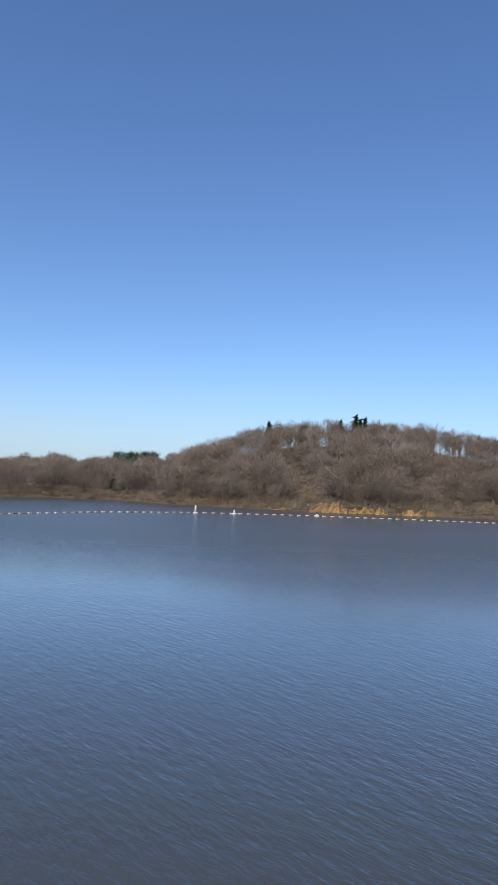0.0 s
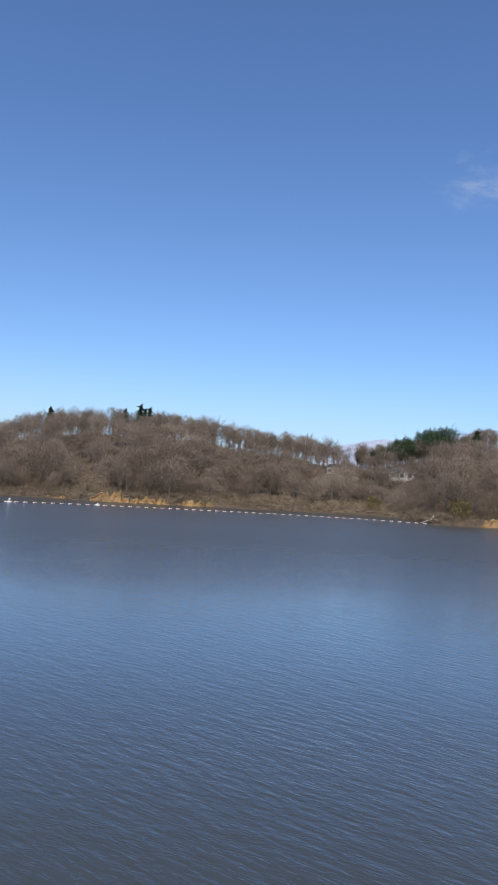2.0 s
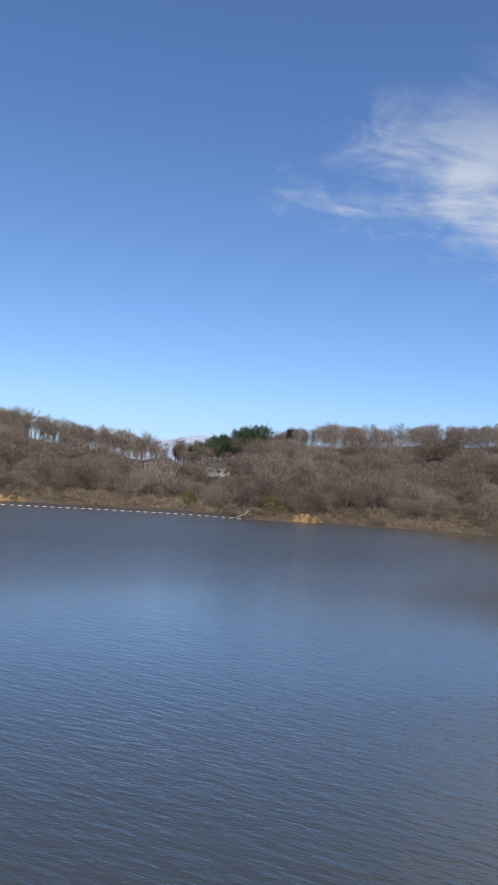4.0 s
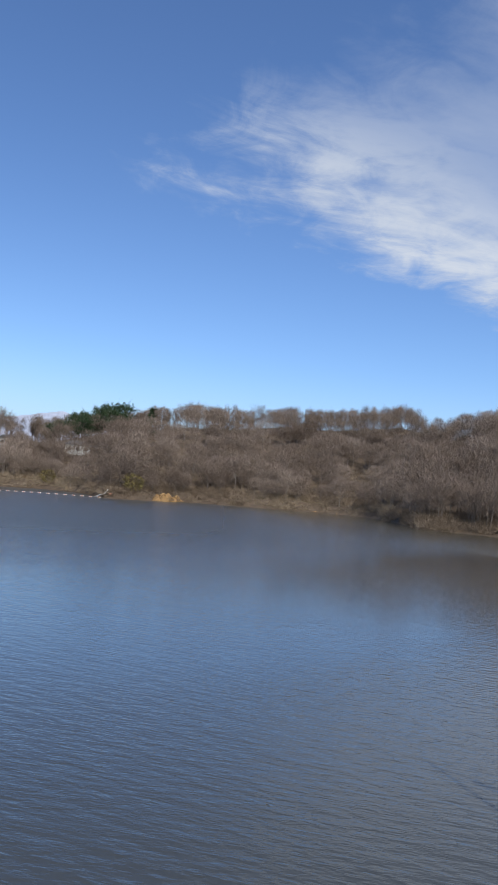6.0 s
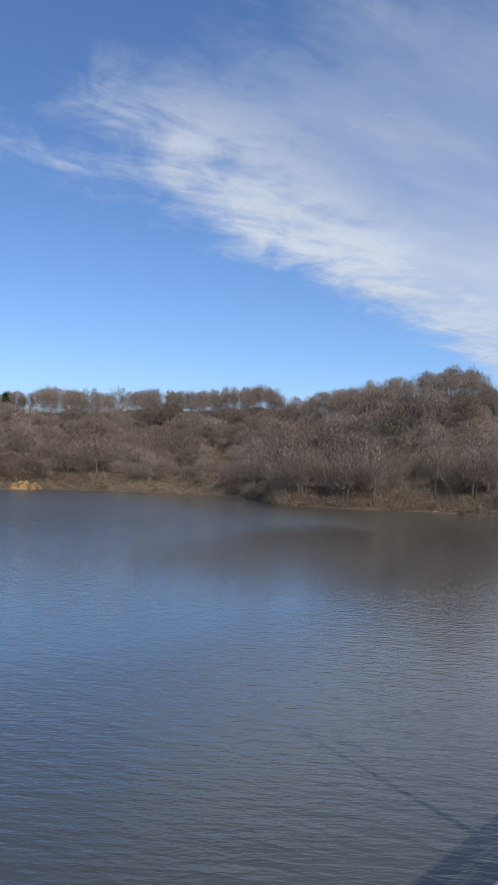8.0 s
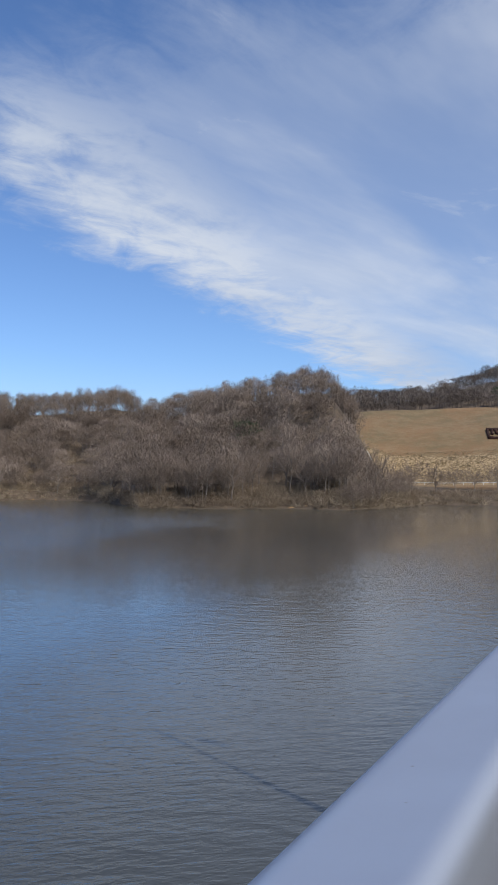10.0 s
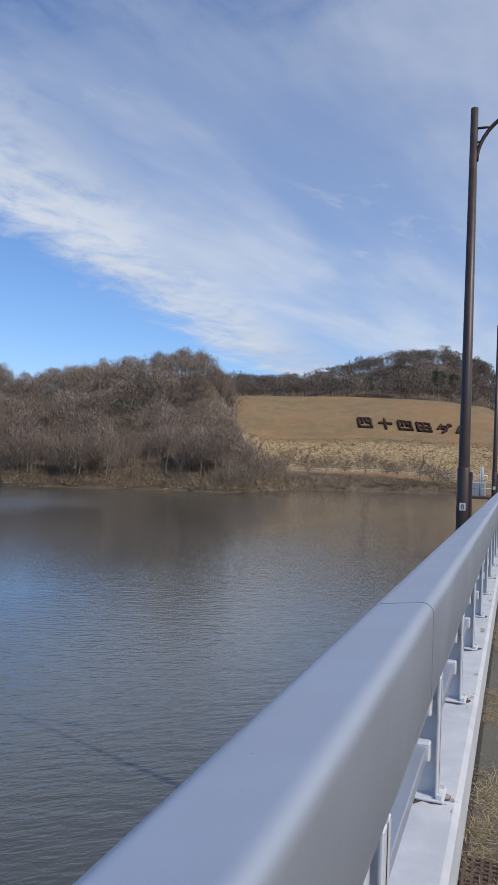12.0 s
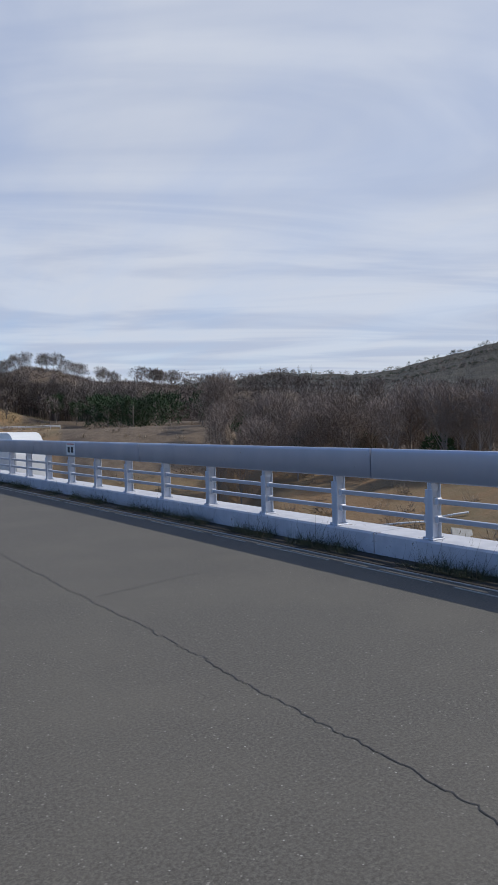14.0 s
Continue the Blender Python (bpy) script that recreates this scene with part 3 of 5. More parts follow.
def ring_places(n, az0, az1, r0, r1, size):
    out = []
    while len(out) < n:
        az, r = rng.uniform(az0, az1), rng.uniform(r0, r1)
        x, y = r * math.sin(radians(az)), r * math.cos(radians(az))
        out.append((x, y, float(ground_z(np.array(x), np.array(y))[0]) - 0.15, rng.uniform(*size)))
    return out


back_places = ring_places(1150, -34, 12, 344, 452, (0.75, 1.05)) + ring_places(420, 10, 37, 300, 440, (0.85, 1.15)) + ring_places(230, 14, 60, 258, 340, (0.8, 1.1)) + ring_places(150, 36, 60, 340, 440, (0.9, 1.25))
scatter("bare_woods", FAR_TREES, back_places, [RIDGE_BARK, RIDGE_BARK], "leafless brown woods above the grassy slope", "woods", tone_field(back_places))
edge_places = ring_places(380, 13, 26, 278, 335, (1.0, 1.35))
scatter("bare_woods", TALL_TREES, edge_places, [RIDGE_BARK, RIDGE_BARK], "leafless tall trees along the top of the bank", "woods", tone_field(edge_places))
VALLEY_TREES = [crown_tree(rng.uniform(9.5, 12.5), rng.uniform(3.0, 4.6), rng.uniform(0.16, 0.34), 1500, 0.034, 12, 0.35) for _ in range(9)]
valley_trees = ring_places(200, 31, 62, 118, 205, (0.95, 1.25))
scatter("bare_woods", VALLEY_TREES, valley_trees, [BARK, PALE_BARK], "leafless brown woods in the valley below the dam", "woods", tone_field(valley_trees))


def shrub(h, n):
    """A rounded tangle of stems and twigs that hang outwards."""
    s = Sticks()
    for _ in range(n):
        a = rng.uniform(0, 6.28)
        k = rng.uniform(0.1, 1.0) ** 0.6
        p = np.array([math.cos(a), math.sin(a), 0]) * h * 0.25 * k
        d = np.array([math.cos(a) * k, math.sin(a) * k, 0.85 - 0.5 * k]) + rng.normal(size=3) * 0.26
        d[2] = abs(d[2])
        q = p + d * h * rng.uniform(0.5, 1.0)
        s.blade(p, q, 0.045)
        for _ in range(3):
            e = p + (q - p) * rng.uniform(0.35, 0.95)
            s.blade(e, e + d * h * 0.22 + rng.normal(size=3) * 0.22 * h, 0.05)
    return s.arrays()


SHRUBS = [shrub(rng.uniform(1.6, 3.2), 24) for _ in range(8)]
brush_places = polar_places(420, -41, -17, 9, lambda a, r: True, (0.6, 1.25), 0.5) + polar_places(2300, -114, -4, 13, lambda a, r: True, (0.6, 1.2), 0.5) + polar_places(900, -96, -40, 40, lambda a, r: True, (0.6, 1.2), 8)
scatter("shore_brush", SHRUBS, brush_places, [BRUSH], "tangled dry reddish brush along the lake shore", "brush", tone_field(brush_places))
THICKET = [shrub(2.8, 22) for _ in range(6)]
crest = [(a, float(np.interp(a, RIDGE_AZ, RIDGE_R)) + rng.uniform(-50, -8)) for a in rng.uniform(-114, -21, 750)] + [(a, rng.uniform(400, 456)) for a in rng.uniform(-34, 37, 950)] + [(a, rng.uniform(285, 440)) for a in rng.uniform(12, 30, 800)]
crest_places = []
for a, r in crest:
    x, y = r * math.sin(radians(a)), r * math.cos(radians(a))
    crest_places.append((x, y, float(ground_z(np.array(x), np.array(y))[0]) - 0.2, rng.uniform(0.9, 1.6)))
scatter("understory", THICKET, crest_places, [BARK], "leafless undergrowth between the trees of the ridge", "brush", tone_field(crest_places))
REEDS = [shrub(0.9, 7) for _ in range(5)]
valley_places = ring_places(520, 14, 62, 55, 215, (0.4, 1.1))
scatter("valley_brush", SHRUBS, valley_places, [BRUSH], "low dry brush on the earth slopes below the dam", "brush", tone_field(valley_places))
reed_places = ring_places(2600, -23, 19, 254, 276, (0.6, 1.3))
scatter("reeds", REEDS, reed_places, [STRAW], "pale flattened dry reeds below the grassy slope", "reeds")

# ---- the dam's crest ----
DECK_L, DECK_R = -0.415, 5.83
END_Y, START_Y = 252.0, -30.0


def build_dam():
    bm = bmesh.new()
    box(bm, DECK_L, DECK_R, START_Y, END_Y, -0.5, 0.0)
    tagged(part("road", bm, ASPHALT), "worn grey asphalt roadway along the dam crest", "road", "", "structure")
    bm = bmesh.new()
    extrude_profile(bm, [(-0.80, -0.3), (-0.80, -30), (9.0, -30), (6.3, -8), (6.3, -0.3)], START_Y, END_Y)
    tagged(part("dam_wall", bm, CONCRETE), "weathered concrete dam body under the roadway", "dam", "", "structure")


def curb_line(name, x_in, x_out, h, seg, first, label):
    """A kerb of painted concrete segments with open joints."""
    line = empty(name, (0, 0, 0), label, "kerb")
    line["kind"] = "structure"
    bm = bmesh.new()
    s = 1 if x_in > x_out else -1
    c = 0.022
    prof = [(x_in, -0.29), (x_in, h - c), (x_in - s * c, h), (x_out, h), (x_out, -0.29)]
    extrude_profile(bm, prof, 0.006, seg - 0.006)
    me = None
    y = first - seg * math.ceil((first - START_Y) / seg)
    while y < END_Y:
        if me is None:
            ob = part("kerb_segment", bm, CURB, line)
            me = ob.data
        else:
            ob = new("kerb_segment", me)
            ob.parent = line
        ob.location.y = y
        y += seg
    return line


def railing(name, side, x_face, spacing, post0, seg, joint0, curb_h, top, bottom, y_end, label, gap=0.004):
    """Aluminium parapet: box beam in lengths, posts with sleeves and base plates, two flat rails."""
    rail = empty(name, (0, 0, 0), label, "railing")
    s = side                       # +1: the beam lies towards +x from its inner face
    w = 0.20
    r = 0.034
    xi, xo = x_face, x_face + s * w
    prof = []
    prof.append((xi, top - r - 0.006))
    for cx, a0, rad, zt in ((xi + s * r, 180, r, top), (xo - s * 0.05, 86, 0.05, top - 0.014)):
        if zt < top:
            prof += [(xi + s * (r + 0.006), top - 0.0005), (xo - s * 0.057, top - 0.0135)]
        for k in range(7):
            a = radians(a0 - k * 14.6)
            prof.append((cx + s * rad * math.cos(a), zt - rad + rad * math.sin(a)))
    prof.append((xo, top - 0.07))
    prof += [(xo, bottom + 0.02), (xo - s * 0.02, bottom), (xi + s * 0.02, bottom), (xi, bottom + 0.02)]
    mesh, y = None, joint0 - seg * math.ceil((joint0 - START_Y) / seg)
    while y < y_end:
        if mesh is None:
            bm = bmesh.new()
            extrude_profile(bm, prof, gap, seg - gap, True)
            ob = part("beam", bm, RAIL, rail)
            mesh = ob.data
        else:
            ob = new("beam", mesh)
            ob.parent = rail
        ob.location.y = y
        y += seg
    # posts, brackets and rails, each built once
    xc = xi + s * 0.09
    made = {}

    def put(kind, y, build, mat, lab="", key=""):
        if kind + key not in made:
            bm = bmesh.new()
            build(bm)
            ob = part(kind, bm, mat, rail, lab)
            made[kind + key] = ob.data
        else:
            ob = new(kind, made[kind + key])
            ob.parent = rail
        ob.location.y = y

    def post(bm):
        lo, hi = sorted((xc - s * 0.065, xc + s * 0.065))
        box(bm, lo, hi, -0.008, 0.008, curb_h, bottom)
        for e in (-0.065, 0.055):
            a, b = sorted((xc + s * e, xc + s * (e + 0.012)))
            box(bm, a, b, -0.05, 0.05, curb_h, bottom - (0.07 if e < 0 else 0.0), 0.004, 1)
        box(bm, lo + 0.012, hi - 0.012, -0.03, 0.03, bottom - 0.09, bottom + 0.004, 0.004, 1)

    def plate(bm):
        box(bm, xc - 0.09, xc + 0.09, -0.07, 0.07, curb_h + 0.001, curb_h + 0.014, 0.004, 1)
        for dx in (-0.07, 0.07):
            for dy in (-0.055, 0.055):
                box(bm, xc + dx - 0.011, xc + dx + 0.011, dy - 0.011, dy + 0.011, curb_h + 0.014, curb_h + 0.03)

    def bracket(z, e):
        def build(bm):
            box(bm, xc - 0.036, xc + 0.036, e, e + 0.05, z - 0.036, z + 0.036, 0.006, 1)
        return build

    rz = (curb_h + 0.62 * (bottom - curb_h) + 0.03, curb_h + 0.36 * (bottom - curb_h))

    def flat_rail(z):
        def build(bm):
            box(bm, xc - 0.026, xc + 0.026, 0.06, spacing - 0.06, z - 0.024, z + 0.024, 0.006, 2)
        return build

    y = post0 - spacing * math.ceil((post0 - START_Y) / spacing)
    while y < y_end:
        put("post", y, post, POST)
        put("base_plate", y, plate, POST)
        if -4 < y < 40:
            for i, z in enumerate(rz):
                put("bracket", y, bracket(z, -0.095), POST, key="a%d" % i)
                put("bracket", y, bracket(z, 0.045), POST, key="b%d" % i)
        put("upper_rail", y, flat_rail(rz[0]), RAIL)
        put("lower_rail", y, flat_rail(rz[1]), RAIL)
        y += spacing
    return rail


build_dam()
curb_line("kerb_lakeside", DECK_L, -0.80, 0.26, 5.2, 2.2, "white-painted concrete kerb with peeling paint along the lake side")
curb_line("kerb_valley_side", DECK_R, 6.30, 0.24, 5.78, 6.1, "white-painted concrete kerb in shade with weeds at its foot")
railing("parapet_railing", -1, -0.475, 1.30, 2.93, 5.2, 2.26, 0.26, 1.118, 0.80, 250, "pale silver-blue aluminium parapet railing on the lakeside kerb", 0.006)
railing("parapet_railing", 1, 5.86, 1.445, 5.36, 5.78, 6.16, 0.24, 1.15, 0.82, 250, "pale silver-blue aluminium parapet railing on the shaded valley kerb", 0.011)


# ---- street lamps ----
def street_lamp():
    lamp = empty("street_lamp", (0, 0, 0), "dark brown steel street lamp with curved arm outside the railing", "street lamp", "lamps along the dam")
    bm = bmesh.new()
    tube(bm, [(0, 0, -1.2), (0, 0, 1.62), (0, 0, 7.22)], [0.085, 0.085, 0.057], 16)
    part("pole", bm, POLE, lamp)
    bm = bmesh.new()
    tube(bm, [(0, 0, -1.0), (0, 0, 1.6), (0, 0, 1.615)], [0.098, 0.098, 0.088], 16)
    box(bm, 0.07, 0.13, -0.05, 0.05, 0.35, 1.55, 0.015)
    part("base_sleeve", bm, POLE, lamp)
    bm = bmesh.new()
    pts = []
    for k in range(15):
        t = k / 14
        a = radians(90 * t)
        pts.append((0.05 + 1.05 * (1 - math.cos(a)), 0, 6.38 + 0.86 * math.sin(a)))
    tube(bm, pts + [(1.34, 0, 7.255)], [0.03] * 16, 10)
    part("arm", bm, POLE, lamp)
    for z, x1 in ((6.90, 0.27), (6.68, 0.14)):
        bm = bmesh.new()
        tube(bm, [(0, 0, z), (x1, 0, z)], [0.02, 0.02], 8)
        part("strut", bm, POLE, lamp)
    bm = bmesh.new()
    tube(bm, [(1.08, 0, 7.24), (1.36, 0, 7.255)], [0.042, 0.042], 10)
    box(bm, 1.11, 1.14, -0.05, 0.05, 7.195, 7.285)
    part("collar", bm, DARK, lamp)
    bm = bmesh.new()
    prof = [(1.34, 7.22), (1.34, 7.30), (1.44, 7.335), (1.98, 7.335), (2.08, 7.30), (2.08, 7.215), (1.60, 7.205), (1.48, 7.18)]
    extrude_profile(bm, prof, -0.12, 0.12)
    bmesh.ops.bevel(bm, geom=list(bm.edges), offset=0.015, segments=2, affect="EDGES")
    head = part("lamp_head", bm, DARK, lamp, "black lamp head")
    bm = bmesh.new()
    box(bm, 1.60, 2.06, -0.10, 0.10, 7.188, 7.212, 0.006)
    part("lens", bm, LENS, head)
    bm = bmesh.new()
    for x in (1.62, 1.75, 1.88, 2.0):
        box(bm, x, x + 0.02, -0.10, 0.10, 7.335, 7.35)
    part("cooling_fin", bm, DARK, head)
    bm = bmesh.new()
    box(bm, -0.35, 0.28, -0.3, 0.3, -1.3, -1.0, 0.02)
    part("footing", bm, CONCRETE, lamp)
    bm = bmesh.new()
    box(bm, -0.045, 0.045, -0.104, -0.098, 0.955, 1.07, 0.0)
    plate = part("number_plate", bm, WHITE, lamp, "small white number plate")
    return lamp


lamp = street_lamp()
lamp.location = (-1.0, 11.71, 0)
lamps = [lamp]
for k in range(1, 14):
    lamps.append(copy_thing(lamp, pose(-1.0, 11.71 + 17.66 * k, 0)))
digit = bpy.data.curves.new("number", "FONT")
digit.body, digit.size, digit.align_x = "8", 0.11, "CENTER"
digit.extrude = 0.001
tmp = new("number", digit)
bpy.context.view_layer.update()
me = bpy.data.meshes.new_from_object(tmp.evaluated_get(bpy.context.evaluated_depsgraph_get()))
bpy.data.objects.remove(tmp)
me.materials.clear()
me.materials.append(BLACK)
ob = new("number", me)
ob.parent = lamp
ob.matrix_basis = pose(0, -0.106, 0.975, 90, 0, 0)


# ---- things on the roadway ----
def board(y, x0, x1, h, writing):
    b = empty("barrier_board", ((x0 + x1) / 2, y, 0), "cream standing barrier board with a white notice" if writing else "cream standing barrier board seen far along the road", "board", "barrier boards")
    w = (x1 - x0) / 2
    bm = bmesh.new()
    prof = [(-w, 0.0), (w, 0.0), (w * 0.97, h * 0.98), (0.0, h), (-w * 0.97, h * 0.98)]
    extrude_profile(bm, prof, 0.0, 0.35)
    for v in bm.verts:
        v.co.y += v.co.z * 0.09 if v.co.y < 0.1 else -v.co.z * 0.03
    bmesh.ops.bevel(bm, geom=list(bm.edges), offset=0.025, segments=2, affect="EDGES")
    part("panel", bm, CREAM, b)
    if not writing:
        return

    def on_face(name, xa, xb, za, zb, mat, lift=0.008, lab=""):
        bm = bmesh.new()
        box(bm, xa, xb, -lift - 0.004, 0.0, za, zb)
        for v in bm.verts:
            v.co.y += v.co.z * 0.09
        return part(name, bm, mat, b, lab)

    on_face("notice", -w * 0.62, w * 0.62, h * 0.34, h * 0.64, WHITE, 0.010, "white notice sheet with illegible lines")
    on_face("label_plate", -w * 0.4, w * 0.4, h * 0.73, h * 0.86, WHITE, 0.010, "small white label plate")
    on_face("label_bar", -w * 0.3, w * 0.3, h * 0.79, h * 0.84, STEEL, 0.016)
    on_face("title_bar", -w * 0.25, w * 0.25, h * 0.595, h * 0.62, STEEL, 0.016)
    for k in range(6):
        on_face("text_bar", -w * 0.52, w * (0.5 if k % 3 else 0.3), h * (0.37 + 0.035 * k), h * (0.380 + 0.035 * k), STEEL, 0.016)
    for sx in (-1, 1):
        on_face("slot", w * (0.52 * sx - 0.1), w * (0.52 * sx + 0.1), h * 0.25, h * 0.285, BLACK, 0.006)


board(38.6, 1.80, 2.90, 1.95, True)
board(118.0, 2.05, 3.15, 1.95, False)


def drain(x0, y0):
    d = empty("drain_grate", (x0, y0, 0), "rusty square iron drain grate set in the asphalt", "drain", "drains")
    s = 0.27
    for k in range(9):
        t = k * (s - 0.012) / 8
        bm = bmesh.new()
        box(bm, t, t + 0.012, 0, s, 0.001, 0.012)
        part("bar", bm, RUST, d)
        bm = bmesh.new()
        box(bm, 0, s, t, t + 0.012, 0.001, 0.011)
        part("bar", bm, RUST, d)
    # no hollow below: a flat black sheet paints the shade under the bars
    bm = bmesh.new()
    box(bm, 0.004, s - 0.004, 0.004, s - 0.004, 0.001, 0.004)
    part("pit", bm, BLACK, d)


drain(-0.405, 2.755)
drain(-0.33, 9.5)


def crack(pts, label, width=0.010):
    bm = bmesh.new()
    line = []
    for (xa, ya), (xb, yb) in zip(pts, pts[1:]):
        n = max(2, int(math.hypot(xb - xa, yb - ya) / 0.025))
        for i in range(n):
            t = i / n
            x, y = xa + (xb - xa) * t, ya + (yb - ya) * t
            dx, dy = yb - ya, xa - xb
            ln = math.hypot(dx, dy)
            j = 0.03 * noise.noise((x * 5, y * 5, 0.3)) + 0.022 * noise.noise((x * 17, y * 17, 5.3)) + 0.022 * noise.noise((x * 43, y * 43, 7.7))
            line.append((x + dx / ln * j, y + dy / ln * j, dx / ln, dy / ln, width * (0.5 + 0.9 * abs(noise.noise((x * 9, y * 9, 9.0))))))
    va = [bm.verts.new((x - nx * w / 2, y - ny * w / 2, 0.003)) for x, y, nx, ny, w in line]
    vb = [bm.verts.new((x + nx * w / 2, y + ny * w / 2, 0.003)) for x, y, nx, ny, w in line]
    for i in range(len(line) - 1):
        bm.faces.new((va[i], vb[i], vb[i + 1], va[i + 1]))
    tagged(part("asphalt_crack", bm, BLACK), label, "crack")


crack([(2.50, -6), (2.51, 1.99), (2.54, 2.92), (2.574, 3.98), (2.62, 5.2), (2.615, 6.27), (2.66, 9.2), (2.6, 16), (2.68, 35)], "long dark crack running along the asphalt roadway")
crack([(2.62, 6.3), (2.95, 6.35), (3.55, 6.5), (4.2, 6.62)], "short thin crack branching across the asphalt", 0.007)


def edge_line(x, w, y0, y1, gap, label):
    bm = bmesh.new()
    y = y0
    while y < y1:
        ln = rng.uniform(0.7, 1.6)
        box(bm, x - w / 2, x + w / 2, y, y + ln, -0.004, 0.004)
        y += ln + gap
    tagged(part("gutter_line", bm, CONCRETE), label, "marking", "", "structure")


bm = bmesh.new()
box(bm, -0.413, -0.392, -5, 120, -0.01, 0.004)
tagged(part("gutter_soil", bm, SOIL), "dark soil seam at the foot of the lakeside kerb", "soil", "", "structure")
bm = bmesh.new()
box(bm, 5.46, 5.826, -5, 120, -0.01, 0.006)
tagged(part("gutter_soil", bm, SOIL), "dark soil strip at the foot of the shaded kerb", "soil", "", "structure")
edge_line(5.42, 0.035, -5, 60, 0.02, "pale concrete gutter edge in the asphalt")
edge_line(5.26, 0.022, -5, 60, 0.25, "thin pale line beside the gutter")


def tufts(name, n, x0, x1, y0, y1, h, mat, label, flat=0.4):
    s = Sticks()
    tone = []
    while len(s.f) < n:
        y = y0 + (y1 - y0) * rng.uniform() ** 1.8
        x = rng.uniform(x0, x1)
        if noise.noise((x * 2, y * 1.3, 2.0)) < -0.05:
            continue
        t = rng.uniform()
        for _ in range(7):
            p = np.array([x, y, 0.0]) + rng.normal(size=3) * np.array([0.02, 0.04, 0])
            d = rng.normal(size=3)
            d[2] = abs(d[2]) * flat + 0.15
            s.blade(p, p + d * h * rng.uniform(0.4, 1.2), 0.0025)
            tone += [t] * 3
    v, f, m = s.arrays()
    v[:, 2] = np.maximum(v[:, 2], 0.001)
    tagged(new(name, fast_tris(name, v, f, [mat], tone)), label, "grass", "", "stuff")


tufts("dry_grass", 17000, -0.41, -0.27, 0.5, 60, 0.05, STRAW, "dry straw grass along the foot of the lakeside kerb", 0.25)
tufts("weeds", 24000, 5.54, 5.83, 0, 60, 0.15, WEED, "dark green weeds along the foot of the shaded kerb", 0.8)


tufts("dry_grass", 3000, 5.50, 5.80, 0, 40, 0.10, STRAW, "pale dead grass among the weeds of the shaded kerb", 0.5)


# ---- single trees ----
def on_land(az, r):
    x, y = r * math.sin(radians(az)), r * math.cos(radians(az))
    return x, y, float(ground_z(np.array(x), np.array(y))[0])


def tree_thing(name, arrays, mats, label, group, trunk_mat=1):
    v, f, m = arrays
    t = empty(name, (0, 0, 0), label, "tree", group)
    for kind, pick, mat in (("trunk", m == 1, mats[1]), ("crown", m == 0, mats[0])):
        ff = f[pick]
        used, inv = np.unique(ff, return_inverse=True)
        me = fast_tris(kind, v[used], inv.reshape(-1, 3), [mat], np.full(len(used), rng.uniform(0.2, 0.8)))
        ob = new(kind, me)
        ob.parent = t
    return t


def place_copies(thing, spots, first=True):
    """Sets the first one and copies of it on spots of x, y, z, size, turn."""
    for i, (x, y, z, sc, turn) in enumerate(spots):
        if i == 0 and first:
            thing.matrix_basis = pose(x, y, z, 0, 0, turn)
            thing.scale = (sc, sc, sc)
        else:
            c = copy_thing(thing, pose(x, y, z, 0, 0, turn))
            c.scale = (sc, sc, sc)


def spots_of(list_az_r, size, sink=0.2):
    out = []
    for az, r in list_az_r:
        x, y, z = on_land(az, r)
        out.append((x, y, z - sink, rng.uniform(*size), rng.uniform(0, 360)))
    return out


# bare trees on the near point of land
for k in range(6):
    t = tree_thing("bare_tree", bare_tree(rng.uniform(9.0, 12), rng.uniform(4.2, 5.6), 9, 520, 4, rng.uniform(-0.5, 0.5)), [BARK, PALE_BARK],
                   "leafless grey-brown tree with spreading twigs at the lake shore", "trees on the point")
    az_r = []
    for i in range(8):
        az = rng.uniform(-39.5, -18.5)
        az_r.append((az, float(np.interp(az, SHORE_AZ, SHORE_R)) + rng.uniform(3, 13)))
    place_copies(t, spots_of(az_r, (0.75, 1.1)))
# low trees before the field
t = tree_thing("bare_tree", bare_tree(6.2, 3.6, 11, 800, 3), [BARK, PALE_BARK], "low leafless tree beside the lakeside road", "trees by the road")
place_copies(t, spots_of([(-21.6, 172), (-21.0, 176), (-20.2, 178), (-19.6, 183), (-18.9, 190), (-18.2, 198), (-17.7, 205), (-17.2, 222), (-14.0, 236), (-12.6, 238), (-8.6, 240), (-6.9, 240), (-4.9, 241), (-15.4, 226), (-11.0, 238), (-9.4, 239), (-5.9, 240)], (0.9, 1.4)))
# taller bare trees along the skyline
for k in range(3):
    t = tree_thing("bare_tree", bare_tree(13.0, 4.2, 10, 300, 4), [BARK, PALE_BARK], "tall leafless tree standing out against the sky", "skyline trees")
    az_r = [(rng.uniform(-86, -70), 296) for _ in range(3)] + [(rng.uniform(-60, -40), 316) for _ in range(4)] + [(rng.uniform(4, 10.5), 352) for _ in range(4)] + [(rng.uniform(15, 22), 300) for _ in range(3)]
    place_copies(t, spots_of(az_r, (0.75, 1.0)))


